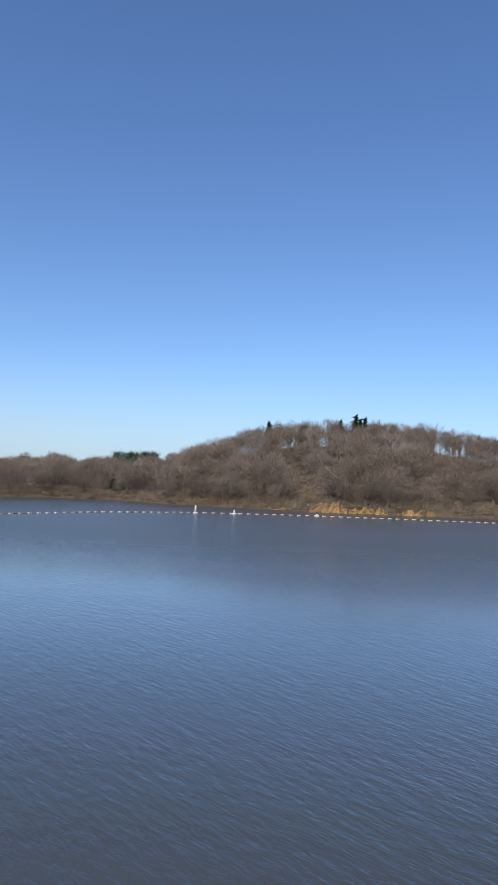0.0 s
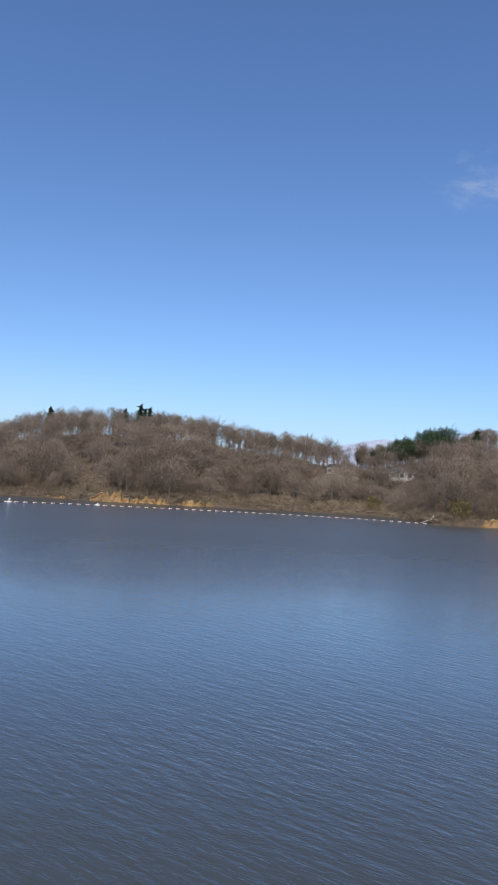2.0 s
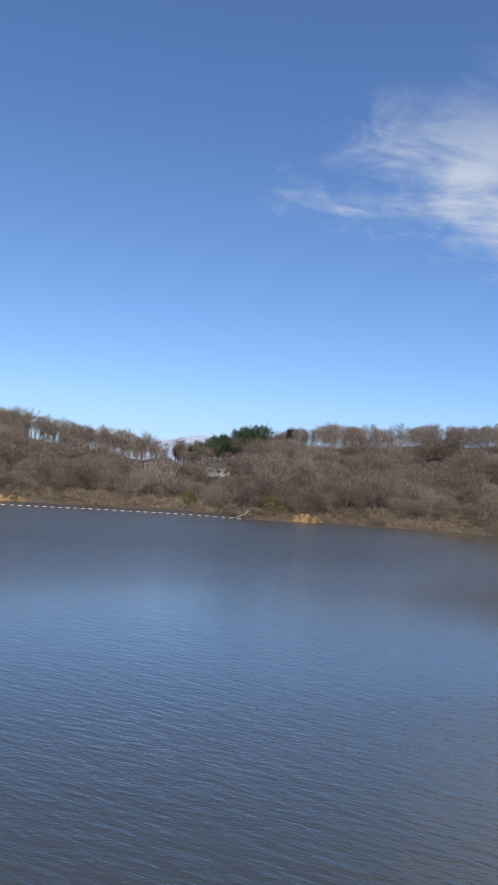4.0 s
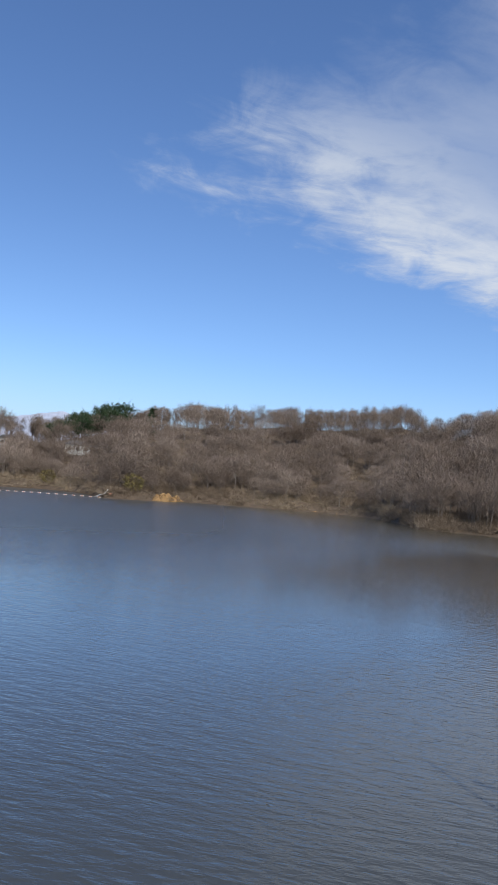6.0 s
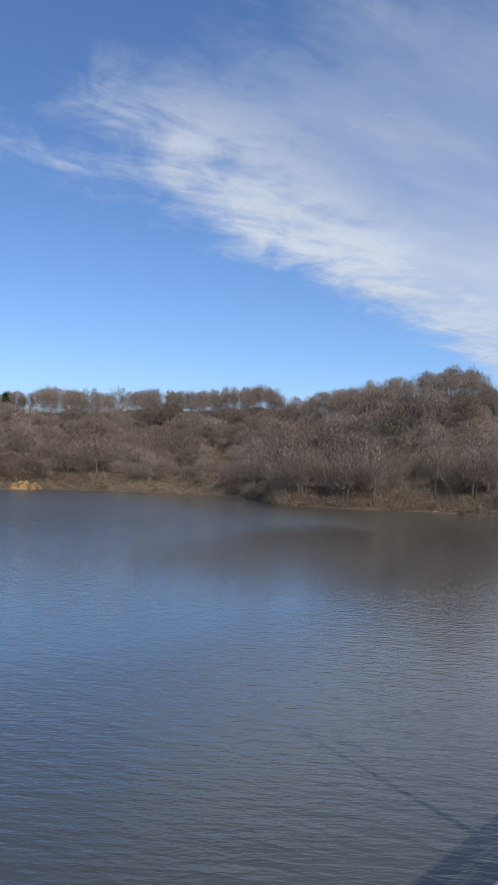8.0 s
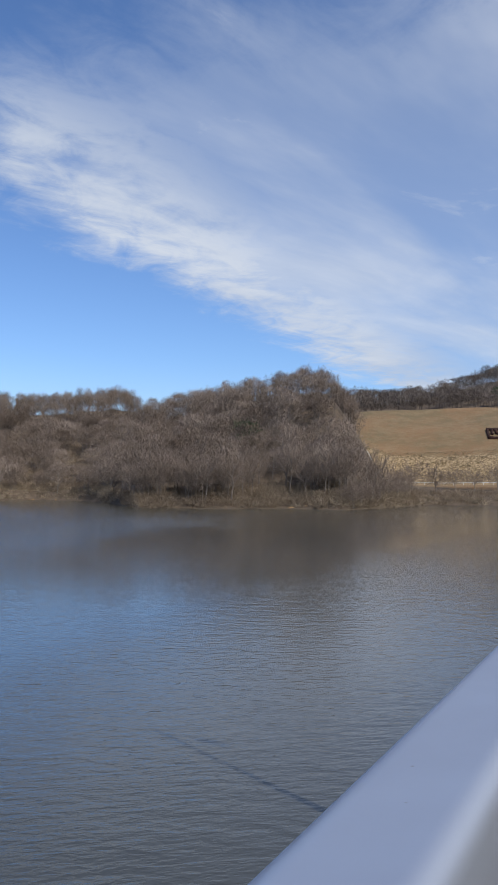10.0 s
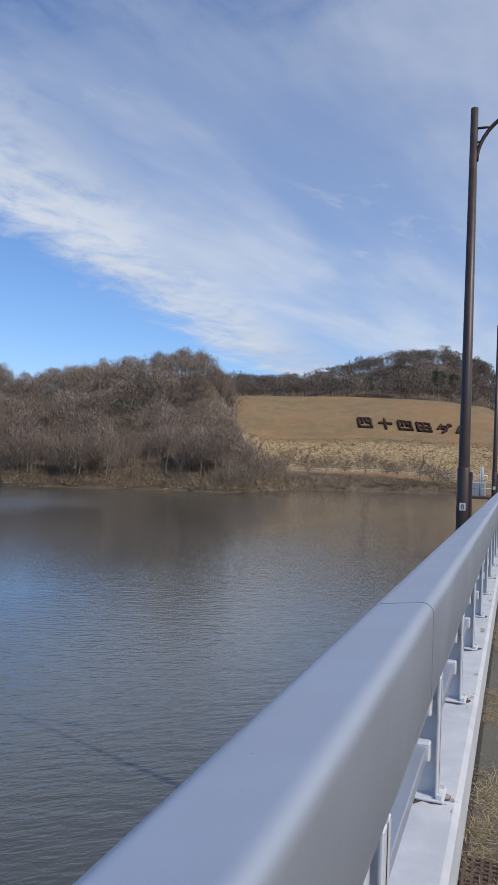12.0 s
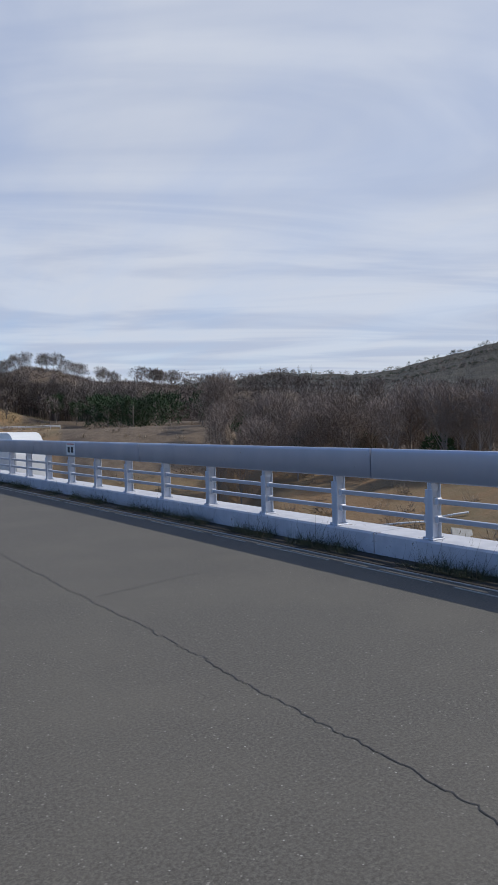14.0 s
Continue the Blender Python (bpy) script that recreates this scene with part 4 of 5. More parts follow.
def cedar(h, w, layers, per):
    """A narrow conifer: drooping boughs in layers, ragged at the edge."""
    s = Sticks()
    s.stick((0, 0, -0.3), (0, 0, h * 0.97), 0.02 * h, 0.02, 5, 1)
    for i in range(layers):
        f = i / (layers - 1)
        z = h * (0.10 + 0.86 * f)
        rad = w * (1 - f) ** 0.8 * rng.uniform(0.8, 1.1) + 0.12
        for k in range(per):
            a = k * 2 * math.pi / per + rng.uniform(-0.4, 0.4)
            e = np.array([math.cos(a) * rad * rng.uniform(0.7, 1.1), math.sin(a) * rad, z - rad * 0.22 + rng.normal() * 0.1])
            b = np.array([0, 0, z + 0.15])
            for _ in range(5):
                p = b + (e - b) * rng.uniform(0.15, 0.9)
                s.blade(p, p + (e - b) * rng.uniform(0.2, 0.45) + rng.normal(size=3) * 0.22 * w, 0.16 * w * rng.uniform(0.5, 1))
    return s.arrays()


def pine(h, w, clumps):
    """A pine or broad evergreen: bare lower trunk and flat clumps of needles."""
    s = Sticks()
    s.stick((0, 0, -0.3), (rng.normal() * 0.3, rng.normal() * 0.3, h * 0.9), 0.022 * h, 0.04, 5, 1)
    for _ in range(clumps):
        f = rng.uniform(0.0, 1.0)
        a, z = rng.uniform(0, 6.28), h * (0.38 + 0.6 * f)
        rr = w * math.sqrt(max(0.05, 1 - (f * 1.6 - 0.65) ** 2)) * rng.uniform(0.35, 1.0)
        c = np.array([math.cos(a) * rr, math.sin(a) * rr, z])
        s.stick((0, 0, z - 0.12 * h), c, 0.05, 0.02, 3, 1)
        for _ in range(26):
            p = c + rng.normal(size=3) * np.array([0.42, 0.42, 0.2]) * w * 0.5
            s.blade(p, p + rng.normal(size=3) * 0.3 * w * 0.5 + np.array([0, 0, 0.12 * w]), 0.10 * rng.uniform(0.6, 1.3))
    return s.arrays()


def round_bush(h, w, n):
    s = Sticks()
    s.stick((0, 0, -0.3), (0, 0, h * 0.6), 0.12, 0.05, 5, 1)
    for _ in range(n):
        u = rng.normal(size=3)
        u = u / np.linalg.norm(u) * rng.uniform(0.55, 1.0) ** 0.5
        lump = 1 + 0.25 * noise.noise(Vector(u * 2.2))
        p = np.array([u[0] * w * lump, u[1] * w * lump, h * 0.54 + u[2] * h * 0.46 * lump])
        s.blade(p, p + rng.normal(size=3) * 0.28 + u * 0.2, 0.14)
    return s.arrays()


t = tree_thing("cedar", cedar(9.0, 2.3, 13, 9), [NEEDLE, PALE_BARK], "dark narrow cedar rising above the hilltop woods", "hilltop cedars")
place_copies(t, [(*on_land(a, 290)[:2], on_land(a, 290)[2] - 0.2, sc, a * 7) for a, sc in ((-91.6, 1.25), (-86.06, 1.15), (-84.9, 1.36), (-84.55, 1.2), (-84.2, 1.25), (-59.2, 1.3))])
t = tree_thing("pine", pine(10.5, 3.4, 40), [PINE, PALE_BARK], "green pine in a dense stand behind the lakeside houses", "pine stand")
place_copies(t, [(*on_land(a, r)[:2], on_land(a, r)[2] - 0.2, sc * 1.2, a * 31) for a, r, sc in
                 [(-66.7 + 0.42 * k + rng.uniform(-0.1, 0.1), 292 + rng.uniform(-6, 14), rng.uniform(0.85, 1.12) * (0.8 + 0.02 * k)) for k in range(14)]])
t = tree_thing("pine", pine(10.0, 3.3, 34), [PINE, PALE_BARK], "green pine with flat needle clumps among bare trees", "pines")
place_copies(t, [(*q[:2], q[2], 1.35, 40 * i) for i, q in enumerate(spots_of([(-102.9, 318), (-102.1, 316), (-101.3, 320), (-100.7, 318)], (1, 1)))])
az_r = [(38.6, 150), (19.5, 268), (21.0, 262), (22.5, 258), (-30.0, 205), (-29.4, 206), (-10.9, 362), (-9.7, 366), (-8.9, 364), (-5.7, 372), (-4.6, 375), (0.9, 352), (2.2, 356), (12.4, 300), (14.2, 305), (16.0, 312),  (18.4, 290), (43.2, 150), (29, 300), (41.5, 165), (37.2, 160)]
place_copies(t, spots_of(az_r, (0.85, 1.15)), False)
place_copies(t, spots_of([(22.4, 240), (23.3, 236), (24.3, 232), (25.2, 229), (26.1, 235), (27.0, 227), (28.1, 240), (30.6, 250), (33.4, 205), (34.3, 200), (35.1, 207), (44.0, 190)], (1.35, 1.6)), False)
t = tree_thing("evergreen_bush", round_bush(4.2, 2.2, 620), [PINE, PALE_BARK], "small dark green bush on the wooded shore", "evergreen bushes")
place_copies(t, spots_of([(-86.0, 212), (-30.0, 222), (46.5, 118), (48.5, 122), (-103, 242)], (0.8, 1.3)))
t = tree_thing("evergreen_tree", round_bush(7.6, 3.3, 1500), [NEEDLE, PALE_BARK], "dense dark green tree at the far end of the dam", "trees at the dam end")
place_copies(t, [(2.4, 256, 0.3, 1.0, 10), (7.2, 258, 0.3, 1.12, 130), (11.6, 257, 0.3, 0.85, 250)])
WILLOW = make_bark("budding_willow", (0.16, 0.13, 0.045), (0.34, 0.28, 0.10))
t = tree_thing("willow_bush", round_bush(5.2, 2.8, 700), [WILLOW, PALE_BARK], "yellow-green budding willow bush at the shore", "willows")
place_copies(t, spots_of([(-60.1, 206), (-66.5, 240)], (0.8, 1.0)))


# ---- clay banks at the water's edge ----
def clay_bank(az0, az1, h, label):
    bm = bmesh.new()
    n = max(6, int((az1 - az0) / 0.16))
    grid = []
    for i in range(n + 1):
        az = az0 + (az1 - az0) * i / n
        r0 = float(np.interp(az, SHORE_AZ, SHORE_R)) - 0.3
        env = math.sin(math.pi * i / n) ** 0.5
        row = []
        for j in range(7):
            f = j / 6
            hh = h * (0.35 + 0.65 * env) * max(0.25, 0.7 + 0.9 * noise.noise((az * 2.6, 0.0, 4.0)) + 0.4 * noise.noise((az * 7.0, 0.0, 1.0)))
            r = r0 + f * 2.0 + 1.0 * noise.noise((az * 5.0, f * 3.0, 1.0)) + (0.0 if j else -0.4)
            row.append(bm.verts.new((r * math.sin(radians(az)), r * math.cos(radians(az)), WATER_Z - 0.3 + (hh + 0.3) * f ** 0.75 + 0.25 * noise.noise((az * 9, f * 5, 2.0)) * env)))
        grid.append(row)
    for a, b in zip(grid, grid[1:]):
        for j in range(6):
            bm.faces.new((a[j], b[j], b[j + 1], a[j + 1]))
    tagged(part("clay_bank", bm, CLAY), label, "bank", "clay banks", "structure")


for a0, a1, h in ((-88.2, -85.3, 3.4), (-85.2, -82.2, 2.4), (-81.6, -78.6, 2.1), (-92.6, -88.6, 0.8), (-58.6, -56.2, 3.0), (-27.2, -23.4, 0.9), (-36.5, -28.5, 0.5), (-48, -43, 0.6)):
    clay_bank(a0, a1, h, "bare ochre clay bank eroded at the waterline")


# ---- the line of floats ----
def float_line():
    pts = [Vector((d * math.sin(radians(a)), d * math.cos(radians(a)), WATER_Z)) for a, d in ((-124, 100), (-111.4, 124), (-104, 143), (-97, 158), (-89, 169), (-81.5, 178), (-74, 189), (-67, 198.5), (-62, 199.5))]
    fl = empty("boom_float", (0, 0, 0), "white and orange plastic float on the boom line", "float", "boom floats")
    bm = bmesh.new()
    tube(bm, [(-0.45, 0, 0.05), (-0.40, 0, 0.05), (0.40, 0, 0.05), (0.45, 0, 0.05)], [0.10, 0.16, 0.16, 0.10], 12)
    part("body", bm, FOAM, fl)
    bm = bmesh.new()
    tube(bm, [(-0.16, 0, 0.05), (0.16, 0, 0.05)], [0.168, 0.168], 12)
    part("band", bm, ORANGE, fl, "faded orange band")
    seg, spot = [], []
    for a, b in zip(pts, pts[1:]):
        n = max(1, round((b - a).length / 2.05))
        for i in range(n):
            spot.append((a + (b - a) * (i / n), math.degrees(math.atan2((b - a).y, (b - a).x))))
    for i, (p, turn) in enumerate(spot):
        m = pose(p.x, p.y, p.z, 0, 0, turn + rng.uniform(-6, 6))
        if i == 0:
            fl.matrix_basis = m
        else:
            copy_thing(fl, m)
    bm = bmesh.new()
    tube(bm, [p + Vector((0, 0, 0.06)) for p, _ in spot], [0.035] * len(spot), 5)
    tagged(part("boom_rope", bm, DARK), "dark rope joining the floats across the lake", "rope")


float_line()


def marker(az, d, h, label):
    e = empty("marker_buoy", (d * math.sin(radians(az)), d * math.cos(radians(az)), WATER_Z), label, "buoy", "marker buoys")
    bm = bmesh.new()
    tube(bm, [(0, 0, -0.3), (0, 0, 0.25)], [0.55, 0.55], 12)
    part("base", bm, FOAM, e)
    bm = bmesh.new()
    tube(bm, [(0, 0, 0.2), (0, 0, h), (0, 0, h + 0.05)], [0.22, 0.18, 0.05], 10)
    part("mast", bm, FOAM, e)


marker(-97.0, 156.5, 1.6, "white marker buoy with a short mast on the boom")
marker(-94.0, 160.5, 0.9, "low white marker buoy on the boom")
marker(-87.6, 170.5, 0.5, "low white marker buoy on the boom")


def boom_anchor():
    x, y, _ = on_land(-62.0, 201)
    e = empty("boom_anchor", (x, y, WATER_Z + 0.35), "orange winch post with a pale curved pipe at the shore", "anchor")
    bm = bmesh.new()
    tube(bm, [(-4, -4, -0.6), (-2.2, -2.2, 0.6), (-0.9, -0.9, 1.2), (0, 0, 3.0)], [0.22] * 4, 8)
    part("pipe", bm, FOAM, e)
    bm = bmesh.new()
    box(bm, 0.3, 1.5, 0.2, 1.2, -0.8, 1.6, 0.1)
    part("winch", bm, ORANGE, e, "orange winch housing")
    e.scale = (0.62, 0.62, 0.62)


boom_anchor()


# ---- hedge characters on the slope ----
def hedge_letter(az, strokes, label):
    """Clipped shrubs planted as one character, laid out on the falling ground."""
    r0 = 292.0
    ux, uy = math.sin(radians(az)), math.cos(radians(az))
    bm = bmesh.new()
    for (x0, y0), (x1, y1) in strokes:
        n = max(2, int(math.hypot(x1 - x0, y1 - y0) / 0.45))
        for i in range(n + 1):
            a, b = x0 + (x1 - x0) * i / n, y0 + (y1 - y0) * i / n
            a, b = a * 0.9, b * 0.9
            a = a - 0.22 * b
            r, side = r0 + b * 2.0, a
            px, py = ux * r + uy * side, uy * r - ux * side
            z = float(ground_z(np.array(px), np.array(py))[0])
            v = bmesh.ops.create_icosphere(bm, subdivisions=1, radius=0.62)["verts"]
            for q in v:
                k = 1 + 0.35 * noise.noise(q.co * 3 + Vector((px, py, 0)))
                q.co = Vector((px + q.co.x * k, py + q.co.y * k, z + 0.35 + q.co.z * k * 1.15))
    ob = part("hedge_letter", bm, HEDGE)
    tagged(ob, label, "hedge", "hedge characters")


BOX4 = [((-2.6, -2.4), (-2.6, 2.4)), ((-2.6, 2.4), (2.6, 2.4)), ((2.6, 2.4), (2.6, -2.4)), ((2.6, -2.4), (-2.6, -2.4))]
FOUR = BOX4 + [((-0.8, 2.4), (-1.0, -0.2)), ((0.8, 2.4), (0.8, 0.2)), ((0.8, 0.2), (2.2, 0.0))]
TEN = [((-2.6, 0.4), (2.6, 0.4)), ((0, 2.6), (0, -2.6))]
PADDY = BOX4 + [((-2.6, 0), (2.6, 0)), ((0, 2.4), (0, -2.4))]
DA = [((-0.9, 2.6), (-2.6, -0.2)), ((-1.4, 1.6), (1.6, 1.6)), ((1.6, 1.6), (0.6, -1.0)), ((0.6, -1.0), (-1.2, -2.6)), ((-1.0, 0.2), (0.8, -0.6)), ((2.0, 2.8), (2.5, 2.0)), ((2.8, 3.0), (3.2, 2.3))]
MU = [((-0.2, 2.4), (-2.0, -2.0)), ((-2.2, -2.0), (2.4, -1.5)), ((1.0, 0.0), (2.6, -2.4))]
for az, st in ((-11.15, FOUR), (-9.6, TEN), (-8.1, FOUR), (-6.7, PADDY), (-5.2, DA), (-3.95, MU)):
    hedge_letter(az, st, "dark red-brown clipped hedge forming one character on the slope")


# ---- roads, guard rails and far things ----
def guard_rail(az0, az1, r, lift, label, beams=2):
    g = empty("guard_rail", (0, 0, 0), label, "guard rail", "guard rails")
    n = int((az1 - az0) / 0.7)
    pts = []
    for i in range(n + 1):
        x, y, z = on_land(az0 + (az1 - az0) * i / n, r)
        pts.append(Vector((x, y, max(z, 0.2) + lift)))
    for k in range(beams):
        bm = bmesh.new()
        tube(bm, [p + Vector((0, 0, 0.75 - 0.35 * k)) for p in pts], [0.13] * len(pts), 6)
        part("beam", bm, WHITE, g)
    me = None
    for p in pts:
        if me is None:
            bm = bmesh.new()
            tube(bm, [(0, 0, -0.6), (0, 0, 0.85)], [0.07, 0.07], 6)
            ob = part("post", bm, WHITE, g)
            me = ob.data
        else:
            ob = new("post", me)
            ob.parent = g
        ob.location = p


guard_rail(-20.5, -2.0, 251, 0.1, "white guard rail along the lakeside road", 1)
guard_rail(9.2, 19.8, 238, 0.2, "white guard rail along the road below the grassy bank", 2)


def parked_car(az, r):
    x, y, z = on_land(az, r)
    c = empty("car", (x, y, z), "small dark car parked on the road below the woods", "car")
    c.rotation_euler.z = radians(20)
    bm = bmesh.new()
    prof = [(-2.0, 0.35), (-2.0, 0.85), (-1.5, 0.95), (-1.0, 1.45), (0.7, 1.47), (1.3, 0.98), (2.0, 0.85), (2.0, 0.35)]
    extrude_profile(bm, prof, -0.8, 0.8)
    bmesh.ops.bevel(bm, geom=list(bm.edges), offset=0.08, segments=2, affect="EDGES")
    part("body", bm, DARK, c)
    for wx in (-1.25, 1.25):
        for wy in (-0.72, 0.72):
            bm = bmesh.new()
            tube(bm, [(wx, wy - 0.1, 0.32), (wx, wy + 0.1, 0.32)], [0.32, 0.32], 12)
            part("wheel", bm, BLACK, c)
    bm = bmesh.new()
    box(bm, -0.95, 0.75, -0.81, 0.81, 1.0, 1.36, 0.05)
    part("window", bm, GLASS, c)


parked_car(20.7, 236)


def lattice_tower(az, r, h):
    x, y, z = on_land(az, r)
    t = empty("lattice_tower", (x, y, z), "slim grey steel lattice mast above the bank", "tower")
    for sx in (-1, 1):
        for sy in (-1, 1):
            bm = bmesh.new()
            tube(bm, [(sx * 1.9, sy * 1.9, -0.5), (sx * 0.4, sy * 0.4, h)], [0.11, 0.07], 5)
            part("leg", bm, STEEL, t)
    n = 8
    for i in range(n):
        z0, z1 = h * i / n, h * (i + 1) / n
        w0, w1 = 1.9 - 1.5 * i / n, 1.9 - 1.5 * (i + 1) / n
        for (a, b), (c, d) in (((-1, -1), (1, -1)), ((1, -1), (1, 1)), ((1, 1), (-1, 1)), ((-1, 1), (-1, -1))):
            bm = bmesh.new()
            tube(bm, [(a * w0, b * w0, z0), (c * w1, d * w1, z1)], [0.05, 0.05], 4)
            part("brace", bm, STEEL, t)


lattice_tower(10.9, 318, 21)


def signal_post(az, r):
    x, y, z = on_land(az, r)
    p = empty("signal_post", (x, y, z), "white post with a control box on the grassy bank", "post")
    bm = bmesh.new()
    tube(bm, [(0, 0, -0.3), (0, 0, 5.2)], [0.16, 0.16], 8)
    part("pole", bm, WHITE, p)
    bm = bmesh.new()
    box(bm, -0.75, -0.15, -0.3, 0.3, 0.8, 2.3, 0.05)
    part("box", bm, WHITE, p)


signal_post(8.4, 290)


def house(az, r, top_el, w, dep, hgt, turn, label, wall=WHITE, roof_mat=ROOF):
    x, y, _ = on_land(az, r)
    top = 1.5 + r * math.tan(radians(top_el))
    zg = on_land(az, r)[2] - 1.0
    h = empty("house", (x, y, zg), label, "house", "far houses")
    h.rotation_euler.z = radians(turn)
    e = top - zg - hgt * 0.3
    bm = bmesh.new()
    box(bm, -w / 2, w / 2, -dep / 2, dep / 2, 0, e)
    part("wall", bm, wall, h)
    bm = bmesh.new()
    extrude_profile(bm, [(-w / 2 - 0.5, e), (w / 2 + 0.5, e), (w / 2 + 0.5, e + 0.25), (w * 0.2, top - zg), (-w * 0.2, top - zg), (-w / 2 - 0.5, e + 0.25)], -dep / 2 - 0.5, dep / 2 + 0.5)
    part("roof", bm, roof_mat, h)
    n = max(2, int(w / 2.6))
    for i in range(n):
        for fl in range(max(1, int(hgt / 3))):
            cx, cz = -w / 2 + w * (i + 0.5) / n, e - 1.4 - 2.8 * fl
            bm = bmesh.new()
            box(bm, cx - 0.6, cx + 0.6, -dep / 2 - 0.05, -dep / 2 + 0.05, cz - 0.6, cz + 0.6)
            part("window", bm, GLASS, h)


house(-64.5, 276, 2.3, 9, 7, 6, 64, "white house half hidden behind bare trees")
house(-62.7, 278, 2.3, 5, 6, 6, 62, "white house half hidden behind bare trees")
house(-69.7, 280, 2.2, 5, 6, 4, 70, "pale house glimpsed through bare woods")
house(14.0, 330, 3.95, 18, 8, 3.5, -14, "low building with a broad grey roof on the bank", CONCRETE)
house(52.3, 700, 1.6, 16, 10, 7, -50, "pale house on the distant hillside")
house(53.3, 720, 1.2, 13, 10, 6, -50, "pale house on the distant hillside")


# ---- structures on the valley side of the dam ----
def bar_fence():
    f = empty("bar_fence", (0, 0, 0), "tall blue-grey steel bar fence above the railing", "fence")
    me = None
    y = 50.0
    while y < 128:
        if me is None:
            bm = bmesh.new()
            box(bm, 6.02, 6.10, -0.05, 0.05, 1.10, 2.72)
            ob = part("bar", bm, FENCE_GREY, f)
            me = ob.data
        else:
            ob = new("bar", me)
            ob.parent = f
        ob.location.y = y
        y += 0.55
    for z in (1.25, 2.45):
        bm = bmesh.new()
        box(bm, 6.10, 6.15, 50, 128, z, z + 0.08)
        part("rail", bm, FENCE_GREY, f)
    for y in (49.9, 69, 88, 107, 128):
        bm = bmesh.new()
        box(bm, 5.99, 6.16, y - 0.08, y + 0.08, 0.24, 2.8, 0.01)
        part("post", bm, FENCE_GREY, f)


def stair_house():
    s = empty("stair_shelter", (0, 0, 0), "grey-framed shelter over stairs going down the dam", "shelter")
    y0, y1 = 48.0, 49.8
    for x, top in ((6.45, 2.42), (7.9, 2.42), (9.3, 1.35)):
        bm = bmesh.new()
        box(bm, x - 0.09, x + 0.09, y0 - 0.05, y0 + 0.08, -3, top, 0.01)
        part("post", bm, STEEL, s)
    for xa, za, xb, zb in ((6.3, 2.5, 7.95, 2.5), (7.9, 2.5, 10.6, 0.3)):
        bm = bmesh.new()
        a = [bm.verts.new(p) for p in ((xa, y0 - 0.2, za), (xb, y0 - 0.2, zb), (xb, y1, zb), (xa, y1, za))]
        bm.faces.new(a)
        bmesh.ops.solidify(bm, geom=list(bm.faces), thickness=0.14)
        part("roof", bm, ROOF, s)
    for xa, xb, za, zb in ((6.55, 7.8, 2.3, 2.3), (8.0, 9.2, 2.25, 1.35)):
        bm = bmesh.new()
        extrude_profile(bm, [(xa, -2), (xb, -2), (xb, zb), (xa, za)], y0, y0 + 0.05)
        part("panel", bm, CREAM, s)
    bm = bmesh.new()
    box(bm, 6.3, 10.8, y0, y1 + 0.4, -14, -2)
    part("base", bm, CONCRETE, s)


def gate_pier():
    g = empty("gate_pier", (0, 0, 0), "white-painted concrete gate pier with rounded top beside the dam", "pier")
    bm = bmesh.new()
    prof = []
    for k in range(7):
        a = radians(180 - k * 15)
        prof.append((24.2 + 0.9 * math.cos(a), 0.38 + 0.9 * math.sin(a)))
    prof += [(47.5, 1.28), (47.5, -12), (23.3, -12)]
    a = [bm.verts.new((7.1, y, z)) for y, z in prof]
    b = [bm.verts.new((8.05, y, z)) for y, z in prof]
    for i in range(len(prof)):
        j = (i + 1) % len(prof)
        bm.faces.new((a[i], a[j], b[j], b[i]))
    bm.faces.new(a)
    bm.faces.new(b[::-1])
    part("wall", bm, WHITE, g)
    for y in (25.6, 29.8, 33.0, 38.0):
        bm = bmesh.new()
        box(bm, 7.06, 7.11, y, y + 0.7, 0.15, 0.75, 0.01)
        part("panel", bm, STEEL, g, "grey inspection panel")


def gate_platform():
    p = empty("gate_platform", (-2.6, 57, -0.1), "steel service platform with rails on the lake side", "platform")
    bm = bmesh.new()
    box(bm, -1.2, 1.2, -2.5, 2.5, -0.15, 0.0)
    part("deck", bm, RUST, p)
    for x in (-1.1, 0.0, 1.1):
        for y in (-2.4, 0, 2.4):
            bm = bmesh.new()
            tube(bm, [(x, y, 0), (x, y, 2.2 if x < 0.5 else 1.3)], [0.04, 0.04], 6)
            part("post", bm, STEEL, p)
    for z in (0.6, 1.2):
        bm = bmesh.new()
        tube(bm, [(1.1, -2.4, z), (-1.1, -2.4, z), (-1.1, 2.4, z)], [0.035] * 3, 6)
        part("rail", bm, STEEL, p)
    bm = bmesh.new()
    box(bm, -0.8, 0.3, -1.2, 0.4, 0.0, 1.0, 0.05)
    part("gear_box", bm, STEEL, p)
    for x in (-1.0, 1.0):
        bm = bmesh.new()
        box(bm, x - 0.12, x + 0.12, -2.4, -2.1, -8, -0.15)
        part("leg", bm, RUST, p)


bar_fence()
stair_house()
gate_pier()
gate_platform()


def valley_spot(az, drop):
    """Where the ground lies, looking down by so many degrees on a heading from the roadway."""
    r = 20.0
    while r < 230 and on_land(az, r)[2] < 1.5 - r * math.tan(radians(drop)):
        r += 0.5
    return Vector(on_land(az, r))


